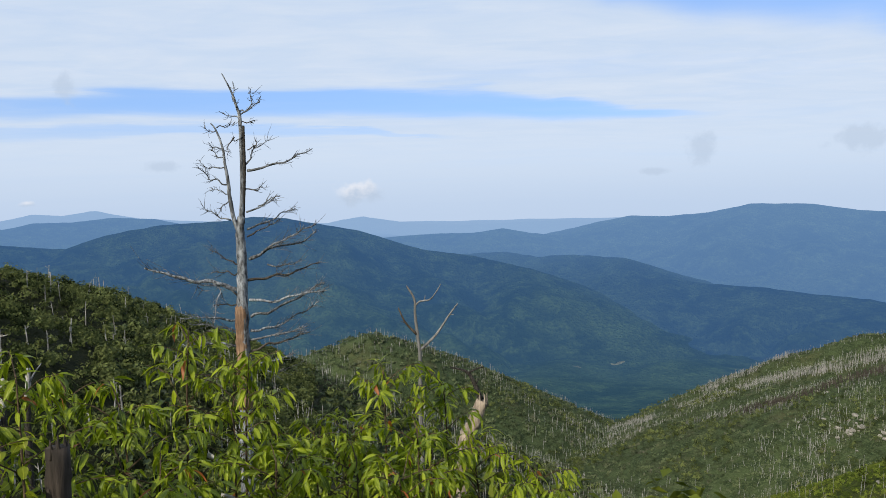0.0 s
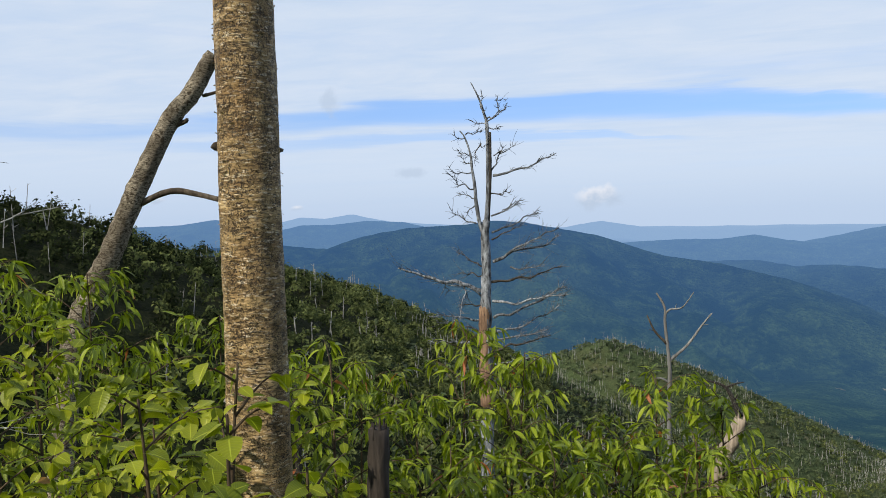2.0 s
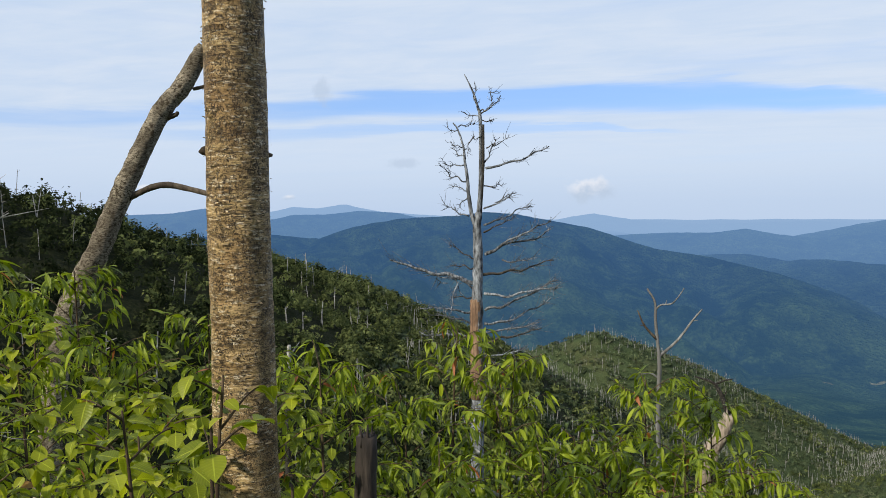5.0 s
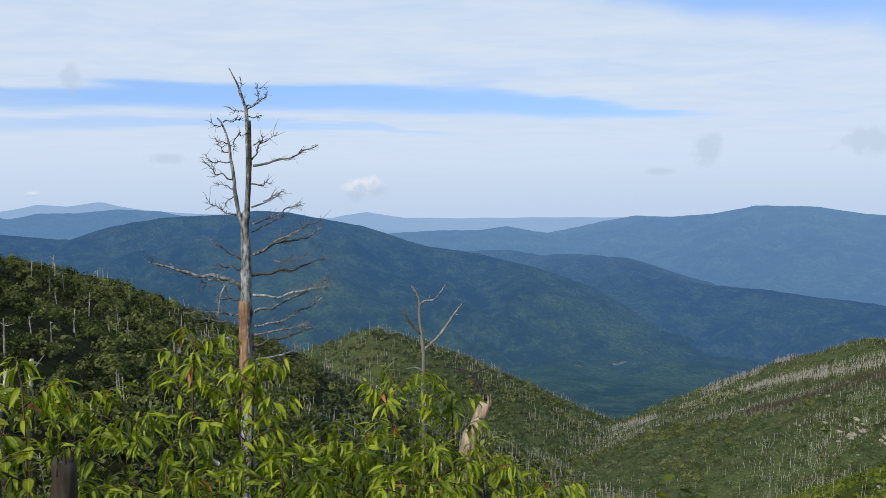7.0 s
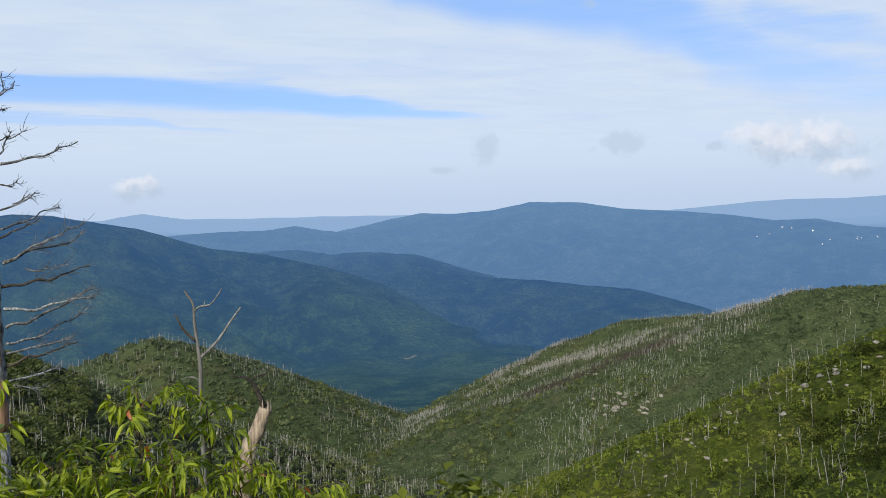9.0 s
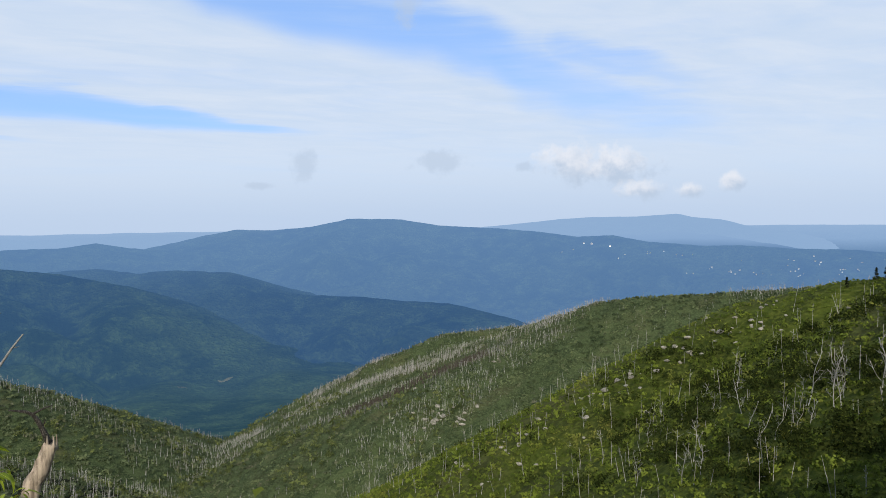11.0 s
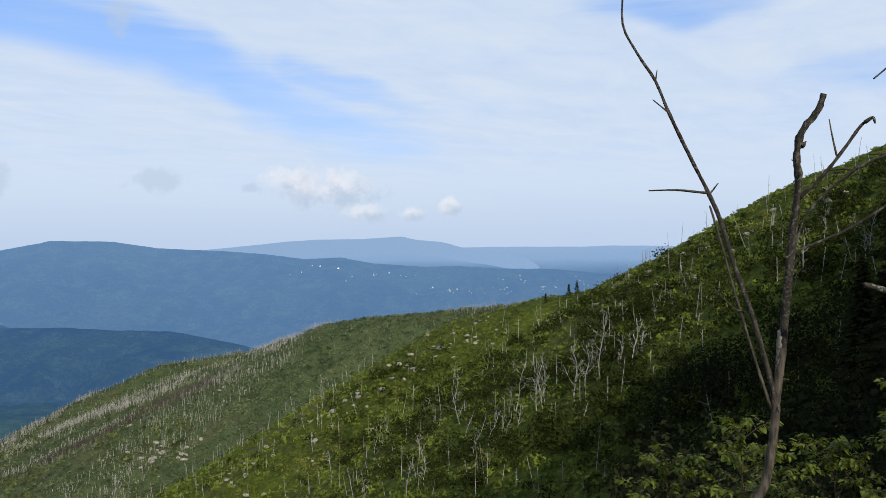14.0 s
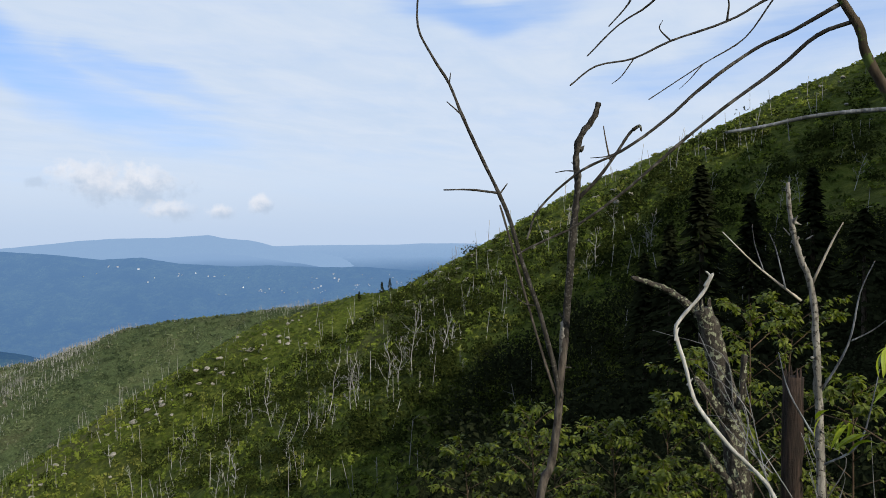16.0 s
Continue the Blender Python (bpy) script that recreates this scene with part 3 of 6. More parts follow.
def range_of(name, crest, slope, depth, mat, label, rough, relief=1.0):
    """A far mountain: a sheet that follows its crest line."""
    c = np.array(crest, float)
    a0, a1 = c[0, 0], c[-1, 0]
    d0, d1 = c[:, 2].min(), c[:, 2].max()
    az = np.arange(a0 - 8, a1 + 12, 0.22)
    rr = np.concatenate([np.linspace(d0 - depth, d0 - 40, 60), np.linspace(d0 - 30, min(d1 + 200, 4900), 24)])

    def height(x, y):
        h = crest_height(x, y, crest, slope, 25)
        fall = np.clip((np.interp(np.degrees(np.arctan2(x, y)), c[:, 0], [at(*k)[2] for k in crest]) - h) / 120, 0, 1)
        spurs = np.abs(lumps(x, y, 620, rough)) - 0.35
        return h + relief * fall * (spurs * 95 + (np.abs(lumps(x, y, 260, rough + 1)) - 0.35) * 34 + lumps(x, y, 110, rough + 3) * 7) + lumps(x, y, 60, rough + 2) * 1.2
    FAR_HEIGHTS.append(height)
    ob = sheet(name, az, rr, height)
    ob.data.materials.append(mat)
    return tagged(ob, label, "mountain", kind="structure")


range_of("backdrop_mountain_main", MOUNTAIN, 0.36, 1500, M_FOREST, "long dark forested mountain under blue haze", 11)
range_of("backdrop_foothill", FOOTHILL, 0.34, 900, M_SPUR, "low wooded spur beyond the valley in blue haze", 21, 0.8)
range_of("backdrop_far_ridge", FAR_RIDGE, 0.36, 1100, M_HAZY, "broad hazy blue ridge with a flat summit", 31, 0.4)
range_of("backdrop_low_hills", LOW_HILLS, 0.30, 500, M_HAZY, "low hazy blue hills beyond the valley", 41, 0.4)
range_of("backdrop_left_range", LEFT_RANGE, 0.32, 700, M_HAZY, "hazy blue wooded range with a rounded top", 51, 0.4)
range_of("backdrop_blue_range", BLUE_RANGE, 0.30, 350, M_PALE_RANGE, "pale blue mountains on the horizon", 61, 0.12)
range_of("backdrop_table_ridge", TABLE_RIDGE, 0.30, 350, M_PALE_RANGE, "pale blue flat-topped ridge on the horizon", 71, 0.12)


# pale clearings on the valley floor
for a, e, wide in ((9.9, -12.0, 12), (12.9, -11.75, 20)):
    r = np.arange(1200.0, 2600.0, 4.0)
    px, py = r * math.sin(radians(a)), r * math.cos(radians(a))
    k = int(np.argmax(far_surface(px, py) > r * math.tan(radians(e))))
    u, v = np.meshgrid(np.linspace(-1, 1, 9), np.linspace(-1, 1, 5))
    gx, gy = px[k] + u * wide * (1 + 0.15 * np.sin(7 * v)), py[k] + v * 5 * (1 + 0.3 * np.sin(5 * u))
    co = np.stack([gx, gy, far_surface(gx, gy) + 2.0], -1).reshape(-1, 3)
    cm = bpy.data.meshes.new("clearing")
    cm.from_pydata(co, [], [(j * 9 + i, j * 9 + i + 1, j * 9 + i + 10, j * 9 + i + 9) for j in range(4) for i in range(8)])
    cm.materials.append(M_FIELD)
    tagged(new("clearing", cm), "pale mown clearing on the wooded valley floor", "field", kind="structure")

# ---- mesh helpers ----
class Geo:
    """Gathers vertices and faces for one mesh."""

    def __init__(self):
        self.v, self.f, self.n, self.uv = [], [], 0, []

    def add(self, v, f, uv=None):
        v = np.asarray(v, float)
        self.v.append(v)
        self.uv.append(uv)
        self.f.extend([tuple(int(i) + self.n for i in q) for q in f])
        self.n += len(v)

    def mesh(self, name, smooth=True):
        me = bpy.data.meshes.new(name)
        me.from_pydata(np.concatenate(self.v), [], self.f)
        me.polygons.foreach_set("use_smooth", np.full(len(me.polygons), smooth))
        if self.uv[0] is not None:
            me.attributes.new("leaf_uv", "FLOAT2", "POINT").data.foreach_set("vector", np.concatenate(self.uv).ravel())
        me.update()
        return me


def part(name, me, mat, parent, label="", kind=""):
    """One mesh as ONE object under a thing or a part."""
    if isinstance(me, Geo):
        me = me.mesh(name)
    if not me.materials:
        me.materials.append(mat)
    ob = new(name, me)
    ob.parent = parent
    return tagged(ob, label, kind=kind)


def thing(name, loc, label, category, group=""):
    ob = new(name)
    ob.location = loc
    ob.empty_display_size = 0.2
    return tagged(ob, label, category, group)


def spline(pts, k=4):
    """Points along a smooth curve through pts."""
    p = np.asarray(pts, float)
    if len(p) < 3:
        u = np.linspace(0, 1, k + 1)[:, None]
        return p[0] * (1 - u) + p[1] * u
    q = np.vstack([2 * p[0] - p[1], p, 2 * p[-1] - p[-2]])
    res = []
    for i in range(1, len(q) - 2):
        u = np.linspace(0, 1, k, endpoint=False)[:, None]
        a, b, c, d = q[i - 1], q[i], q[i + 1], q[i + 2]
        res.append(0.5 * (2 * b + (c - a) * u + (2 * a - 5 * b + 4 * c - d) * u ** 2 + (3 * b - a - 3 * c + d) * u ** 3))
    res.append(p[-1:])
    return np.vstack(res)


def tube(geo, pts, r0, r1, sides=6, k=4, rough=0.0, rng=None, flat_top=False):
    """A tapered limb along a smooth curve, with an uneven skin."""
    c = spline(pts, k)
    n = len(c)
    tan = np.gradient(c, axis=0)
    tan /= np.linalg.norm(tan, axis=1)[:, None] + 1e-9
    ref = np.array([1.0, 0, 0]) if abs(tan[0][0]) < 0.8 else np.array([0, 1.0, 0])
    s = np.linspace(0, 1, n)
    rad = r0 + (r1 - r0) * s
    ang = np.linspace(0, 2 * np.pi, sides, endpoint=False)
    vs = []
    for i in range(n):
        a = np.cross(tan[i], ref)
        a /= np.linalg.norm(a) + 1e-9
        b = np.cross(tan[i], a)
        ref = np.cross(a, tan[i])
        rr = np.full(sides, rad[i])
        if rough and rng is not None:
            rr = rr * (1 + rng.normal(0, rough, sides))
        vs.append(c[i] + np.outer(np.cos(ang) * rr, a) + np.outer(np.sin(ang) * rr, b))
    v = np.vstack(vs + [c[:1], c[-1:] + (0 if flat_top else tan[-1:] * r1)])
    f = []
    for i in range(n - 1):
        for j in range(sides):
            k2 = (j + 1) % sides
            f.append((i * sides + j, i * sides + k2, (i + 1) * sides + k2, (i + 1) * sides + j))
    e = n * sides
    for j in range(sides):
        k2 = (j + 1) % sides
        f.append((k2, j, e))
        f.append(((n - 1) * sides + j, (n - 1) * sides + k2, e + 1))
    geo.add(v, f)
    return c


def limb(pts, r0, r1, sides=6, rough=0.06, seed=0, k=4, flat_top=False):
    g = Geo()
    tube(g, pts, r0, r1, sides, k, rough, np.random.default_rng(seed), flat_top)
    return g


def local(pts, base):
    return [tuple(np.subtract(p, base)) for p in pts]


def floor_at(x, y):
    return float(ground_height(np.array([float(x)]), np.array([float(y)]))[0])


# ---- leafage on the slopes: nobody could count it, so it is stuff ----
def tufts(name, centres, radii, per, size, mat, label, seed, flat=0.0):
    """Crowns made of many small bent leaf sprays, scattered through lumpy ellipsoids."""
    rng = np.random.default_rng(seed)
    n = len(centres)
    d = rng.normal(size=(n, per, 3))
    d /= np.linalg.norm(d, axis=2, keepdims=True)
    d[:, :, 2] = np.abs(d[:, :, 2]) * 1.15 - 0.15
    lump = 0.62 + 0.38 * np.sin(d[:, :, :1] * 3 + rng.uniform(0, 6, (n, 1, 1))) * np.sin(d[:, :, 1:2] * 3 + rng.uniform(0, 6, (n, 1, 1))) + rng.uniform(-0.15, 0.25, (n, per, 1))
    c = centres[:, None, :] + d * radii[:, None, :] * lump
    a = rng.normal(size=(n, per, 3))
    a = np.cross(d + rng.normal(0, 0.45, (n, per, 3)), a)
    a /= np.linalg.norm(a, axis=2, keepdims=True) + 1e-9
    b = np.cross(d, a)
    b /= np.linalg.norm(b, axis=2, keepdims=True) + 1e-9
    s = size * rng.uniform(0.6, 1.4, (n, per, 1)) * (radii[:, None, :1] / radii[:, :1].mean()) ** 0.5
    q = np.stack([c - a * s, c - b * s * 0.6 + d * s * 0.2, c + a * s, c + b * s * 0.6 + d * s * 0.2], 2).reshape(-1, 3)
    faces = np.arange(len(q)).reshape(-1, 4)
    me = bpy.data.meshes.new(name)
    me.from_pydata(q, [], faces)
    me.materials.append(mat)
    me.update()
    return tagged(new(name, me), label, "vegetation", kind="stuff")


def scatter(n, a0, a1, r0, r1, seed, power=2.0):
    rng = np.random.default_rng(seed)
    a = np.radians(rng.uniform(a0, a1, n))
    r = rng.uniform(r0 ** power, r1 ** power, n) ** (1 / power)
    return r * np.sin(a), r * np.cos(a), rng


HILLS = dict(left=(LEFT_HILL, 0.52, 12), knoll=(KNOLL, 0.50, 15), near=(NEAR_RIGHT, 0.62, 6), mid=(MID_RIGHT, 0.46, 8), front=(FRONT_SPUR, 0.42, 7), spur=(SPUR_RIGHT, 0.55, 8), own=(OWN_RIDGE, 0.44, 3.0), behind=(SHADE_RIDGE, 1.25, 3))


def hill_of(x, y):
    names = list(HILLS)
    return np.array(names)[np.argmax([crest_height(x, y, *HILLS[k]) for k in names], axis=0)]


me = ground.data
mid = np.zeros(len(me.polygons) * 3)
me.polygons.foreach_get("center", mid)
gx, gy = mid[0::3], mid[1::3]
mid = np.hypot(gx, gy)
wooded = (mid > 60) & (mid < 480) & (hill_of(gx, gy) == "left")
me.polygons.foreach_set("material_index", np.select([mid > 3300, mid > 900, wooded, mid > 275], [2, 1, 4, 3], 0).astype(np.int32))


def below_crest(x, y, key):
    """How far the ground lies under the crest at the same bearing, and how far before it (positive: this side)."""
    c = np.array(HILLS[key][0], float)
    a = np.degrees(np.arctan2(x, y))
    return np.interp(a, c[:, 0], c[:, 2]) - np.hypot(x, y)


def on_ground(x, y, lift=0.0):
    return np.stack([x, y, ground_height(x, y) + lift], 1)


# woods on the hill across the first ravine
x, y, rng = scatter(6000, -62, -10, 70, 470, 1)
ok = (hill_of(x, y) == "left") & (below_crest(x, y, "left") > -14)
x, y = x[ok], y[ok]
rad = rng.uniform(1.5, 3.1, len(x)) * np.where(rng.uniform(size=len(x)) < 0.12, 1.25, 1.0)
shape = np.stack([rad, rad, rad * rng.uniform(0.85, 1.25, len(x))], 1)
spot = on_ground(x, y, rad * rng.uniform(0.3, 0.85, len(x)))
# dark crowns increase leftward: evergreens, and the hill's shade put into colour
shade_dark = rng.uniform(size=len(x)) < np.interp(np.degrees(np.arctan2(x, y)), (-52, -44, -38, -30, -22), (0.98, 0.85, 0.5, 0.18, 0.12))
tufts("hillside_trees", spot[~shade_dark], shape[~shade_dark], 64, 0.43, M_FOREST_NEAR, "dense dark green deciduous trees on the hillside", 2)
tufts("ridge_trees", spot[shade_dark], shape[shade_dark] * (0.9, 0.9, 1.25), 64, 0.41, M_DARKTREE, "evergreen trees high on the hillside, blackened for its shade", 15)
# low growth in the valley head and on the knoll
x, y, rng = scatter(12500, -24, 26, 45, 860, 3, 1.5)
h = hill_of(x, y)
ok = ((h == "knoll") & (below_crest(x, y, "knoll") > -15)) | (h == "own") & (np.hypot(x, y) > 45) | (h == "left")
x, y = x[ok], y[ok]
rad = rng.uniform(1.0, 2.8, len(x)) * np.interp(np.hypot(x, y), (40, 300, 800), (0.7, 1.0, 1.3))
tufts("valley_brush", on_ground(x, y, rad * 0.3), np.stack([rad, rad, rad * 0.8], 1), 12, 0.85, M_BRUSH_HAZED, "green and brown regrowth covering the valley head", 4)
x, y, rng = scatter(5200, -24, 36, 60, 720, 13)
ok = np.isin(hill_of(x, y), ("knoll", "own", "left", "spur", "front", "mid")) & (np.degrees(np.arctan2(ground_height(x, y), np.hypot(x, y))) < -13.2) & (np.hypot(x, y) > 60) & (lumps(x, y, 110, 14) > 0.0)
x, y = x[ok], y[ok]
rad = rng.uniform(1.4, 2.8, len(x))
tufts("valley_trees", on_ground(x, y, rad * 0.7), np.stack([rad, rad, rad * 1.1], 1), 30, 0.55, M_FOREST_NEAR, "round green trees scattered over the valley head", 14)
# brush on the near slope
x, y, rng = scatter(30000, 12, 103, 60, 265, 5)
ok = (hill_of(x, y) == "near") & (below_crest(x, y, "near") > -6)
x, y = x[ok], y[ok]
edge = below_crest(x, y, "near")
rad = rng.uniform(0.35, 0.9, len(x)) * np.where((rng.uniform(size=len(x)) < 0.07) & (edge > 14), 2.0, 1.0) * np.interp(edge, (4, 16), (0.55, 1.0))
tufts("slope_brush", on_ground(x, y, rad * 0.2), np.stack([rad, rad, rad * 0.7], 1), 18, 0.19, M_BRUSH, "sunlit green heath brush on the steep slope", 6)
# brush on the farther hills
x, y, rng = scatter(26000, 8, 60, 280, 760, 7)
h = hill_of(x, y)
ok = ((h == "mid") & (below_crest(x, y, "mid") > -15)) | ((h == "front")) | ((h == "spur") & (below_crest(x, y, "spur") > -15))
x, y = x[ok], y[ok]
rad = rng.uniform(0.6, 1.3, len(x)) ** 2 * 1.3
tufts("far_slope_brush", on_ground(x, y, rad * 0.1), np.stack([rad, rad, rad * 0.6], 1), 9, 0.62, M_BRUSH_HAZED, "green brush on the burnt hillside, greyed for haze", 8)
# growth on the slope just below the viewpoint
x, y, rng = scatter(3600, -75, 110, 7.5, 110, 9, 1.6)
ok = hill_of(x, y) == "own"
x, y = x[ok], y[ok]
rad = rng.uniform(0.5, 1.1, len(x))
tufts("undergrowth", on_ground(x, y, rad * 0.4), np.stack([rad, rad, rad * 0.9], 1), 32, 0.125, M_UNDER, "green leafy undergrowth falling away down the slope", 10)
# shaded trees in the ravine; part of the shade is their near-black colour
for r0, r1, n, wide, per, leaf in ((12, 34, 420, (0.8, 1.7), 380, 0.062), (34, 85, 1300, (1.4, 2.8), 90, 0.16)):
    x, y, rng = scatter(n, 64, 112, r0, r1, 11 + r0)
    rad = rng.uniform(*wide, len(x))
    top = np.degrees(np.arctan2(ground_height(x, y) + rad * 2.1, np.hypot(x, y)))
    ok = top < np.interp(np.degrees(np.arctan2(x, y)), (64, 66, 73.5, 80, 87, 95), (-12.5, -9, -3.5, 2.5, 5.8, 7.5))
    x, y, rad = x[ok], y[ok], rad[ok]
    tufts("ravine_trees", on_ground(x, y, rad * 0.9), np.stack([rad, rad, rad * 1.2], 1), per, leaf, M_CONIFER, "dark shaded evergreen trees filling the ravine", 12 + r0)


# ---- dead stems ----
BELT_1 = ((18.7, -13.4), (21.1, -12.9), (23.6, -12.4), (25.7, -11.8), (27.7, -11.4), (30.4, -10.2), (33.4, -9.1), (36.4, -8.2), (39.8, -6.6))
BELT_2 = ((14.5, -15.9), (16.3, -15.0), (19.1, -13.8), (20.9, -12.3), (22.9, -11.5), (24.6, -10.6))
BELT_3 = ((17.9, -15.6), (21.1, -14.9), (24.6, -14.1), (27.7, -12.7), (30.1, -11.5), (32.6, -10.4), (34.8, -9.4))
BELT_4 = ((21.8, -14.6), (23.6, -14.0), (25.1, -13.4), (27.2, -12.5), (29.3, -11.6), (31.2, -10.9), (32.7, -10.3))   # bearing and elevation along the belts of dead trunks


def place_on(a, e):
    """Where the line of sight at this bearing and elevation meets the ground."""
    r = np.arange(95.0, 760.0, 0.5)
    x, y = r * math.sin(radians(a)), r * math.cos(radians(a))
    hit = ground_height(x, y) > r * math.tan(radians(e))
    k = int(np.argmax(hit)) if hit.any() else len(r) - 1
    return float(x[k]), float(y[k])


def prisms(p0, p1, r0, r1, sides):
    """Many straight tapered sticks, each with its own few sides."""
    n = len(p0)
    d = p1 - p0
    d = d / (np.linalg.norm(d, axis=1, keepdims=True) + 1e-9)
    a = np.cross(d, np.where(np.abs(d[:, :1]) < 0.8, (1.0, 0, 0), (0, 1.0, 0)))
    a /= np.linalg.norm(a, axis=1, keepdims=True)
    b = np.cross(d, a)
    ang = np.linspace(0, 2 * np.pi, sides, endpoint=False)
    ring = np.cos(ang)[None, :, None] * a[:, None, :] + np.sin(ang)[None, :, None] * b[:, None, :]
    v = np.concatenate([p0[:, None, :] + ring * r0[:, None, None], p1[:, None, :] + ring * r1[:, None, None]], 1).reshape(-1, 3)
    j = np.arange(sides)
    quad = np.stack([j, (j + 1) % sides, (j + 1) % sides + sides, j + sides], 1)
    return v, (quad[None] + (np.arange(n) * 2 * sides)[:, None, None]).reshape(-1, 4)


def poles(name, x, y, h, mat, label, seed, thick=0.16, tilt=0.05, twigs=4):
    rng = np.random.default_rng(seed)
    base = on_ground(x, y, -0.5)
    top = base + np.concatenate([rng.normal(0, tilt, (len(x), 2)) * h[:, None], (h + 0.5)[:, None]], 1)
    t0 = thick * rng.uniform(0.7, 1.4, len(x))
    v, f = prisms(base, top, t0, t0 * 0.45, 4)
    i = np.repeat(np.arange(len(x)), rng.integers(0, twigs + 1, len(x)))
    p = base[i] + (top - base)[i] * rng.uniform(0.4, 0.95, (len(i), 1))
    a = rng.uniform(0, 6.28, len(i))
    d = np.stack([np.cos(a), np.sin(a), rng.uniform(0.1, 0.9, len(i))], 1) * (h[i] * rng.uniform(0.08, 0.2, len(i)))[:, None]
    v2, f2 = prisms(p, p + d, t0[i] * 0.4, t0[i] * 0.2, 3)
    me = bpy.data.meshes.new(name)
    me.from_pydata(np.vstack([v, v2]), [], np.vstack([f, f2 + len(v)]))
    me.materials.append(mat)
    me.update()
    return tagged(new(name, me), label, "dead trees", kind="stuff")


x, y, rng = scatter(640, -60, -14, 120, 455, 21)
ok = hill_of(x, y) == "left"
x, y = x[ok][:330], y[ok][:330]
poles("hillside_snags", x, y, rng.uniform(5.0, 9.0, len(x)), M_WHITESTEM, "grey dead tree trunks standing among green woods", 22, 0.19, 0.08)
x, y, rng = scatter(4600, -20, 22, 150, 800, 23)
ok = np.isin(hill_of(x, y), ("knoll", "left")) & (lumps(x, y, 160, 9) > -0.25)
x, y = x[ok], y[ok]
poles("valley_snags", x, y, rng.uniform(3, 8, len(x)), M_WHITESTEM, "many grey standing dead trunks in the valley", 24, 0.115, 0.08)
# rows of dead trunks along the spur crests
rng = np.random.default_rng(25)
rows = []
for crest, count, spread in ((SPUR_RIGHT, 620, 5), (MID_RIGHT[:6], 800, 5), (MID_RIGHT[8:], 420, 8), (FRONT_SPUR, 420, 7)):
    c = np.array([at(*k) for k in crest])
    for _ in range(count):
        i = rng.integers(0, len(c) - 1)
        rows.append((c[i] + (c[i + 1] - c[i]) * rng.uniform())[:2] + rng.normal(0, spread, 2))
# lower bands that run along the flank of the spurs
for crest, back in ((SPUR_RIGHT[:7], 28), (SPUR_RIGHT[:6], 62), (SPUR_RIGHT[:6], 100), (FRONT_SPUR, 26), (FRONT_SPUR, 55), (MID_RIGHT[:5], 22), (MID_RIGHT[:4], 60)):
    c = np.array([at(a, e, d - back) for a, e, d in crest])
    for _ in range(520):
        i = rng.integers(0, len(c) - 1)
        p = (c[i] + (c[i + 1] - c[i]) * rng.uniform())[:2]
        if lumps(p[:1], p[1:], 90, back)[0] > -0.35:
            rows.append(p + rng.normal(0, 5.5, 2))
rows = np.array(rows)
sx, sy, _ = scatter(1500, 9, 58, 300, 740, 26)
ok = np.isin(hill_of(sx, sy), ("mid", "spur", "front")) & (lumps(sx, sy, 130, 8) > 0.1)
rows = np.vstack([rows, np.stack([sx[ok], sy[ok]], 1)])
poles("ridge_snags", rows[:, 0], rows[:, 1], rng.uniform(1.0, 2.4, len(rows)) ** 1.8, M_WHITESTEM, "pale dead trunks lining the spur ridges", 27, 0.105, 0.14)


# thick belts of standing dead trunks that run down the spurs, pale ones and charred ones
def belt(name, line, count, spread, tall, mat, label, seed, thick):
    rng = np.random.default_rng(seed)
    c = np.array([place_on(a, e) for a, e in line])
    u = rng.uniform(0, len(c) - 1, count)
    k = u.astype(int)
    p = c[k] + (c[np.minimum(k + 1, len(c) - 1)] - c[k]) * (u - k)[:, None] + rng.normal(0, spread, (count, 2))
    p = p[lumps(p[:, 0], p[:, 1], 55, seed) > -0.45]
    poles(name, p[:, 0], p[:, 1], rng.uniform(0.55, 1.1, len(p)) * tall, mat, label, seed, thick, 0.10, 3)


belt("pale_snag_belt", BELT_1, 900, 3.0, 5.0, M_WHITESTEM, "pale belt of dead trunks along the spur", 41, 0.135)
belt("pale_snag_belt", BELT_2, 650, 3.5, 4.5, M_WHITESTEM, "pale belt of dead trunks below the spur crest", 42, 0.125)
belt("pale_snag_belt", BELT_3, 420, 3.5, 4.5, M_GREYSTEM, "grey belt of dead trunks on the hill's edge", 43, 0.11)
belt("charred_snag_belt", BELT_4, 700, 5.0, 4.5, M_GREYBARK, "belt of charred dark trunks in the fold", 44, 0.20)


# ---- near slope: thickets, dead trees, boulders ----
x, y, rng = scatter(11000, 24, 103, 60, 230, 31)
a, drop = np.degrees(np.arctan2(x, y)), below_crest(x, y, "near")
# dark bushes crowd low and to the right, where they double as shade
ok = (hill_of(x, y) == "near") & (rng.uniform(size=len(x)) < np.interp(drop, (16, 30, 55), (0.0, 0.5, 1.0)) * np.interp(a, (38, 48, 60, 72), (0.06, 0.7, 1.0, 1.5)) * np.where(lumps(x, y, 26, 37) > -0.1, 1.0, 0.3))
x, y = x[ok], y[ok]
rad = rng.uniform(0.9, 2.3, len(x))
tufts("slope_thicket", on_ground(x, y, rad * 0.4), np.stack([rad, rad, rad * 0.9], 1), 56, 0.19, M_THICKET, "dark green thickets low on the steep slope, with shade in their colour", 32)
x, y, rng = scatter(1500, 18, 100, 60, 255, 33)
ok = (hill_of(x, y) == "near") & (below_crest(x, y, "near") > 6)
x, y = x[ok], y[ok]
poles("slope_snags", x, y, rng.uniform(1.2, 5.0, len(x)), M_WHITESTEM, "thin grey dead stems standing in the brush", 34, 0.05, 0.12)


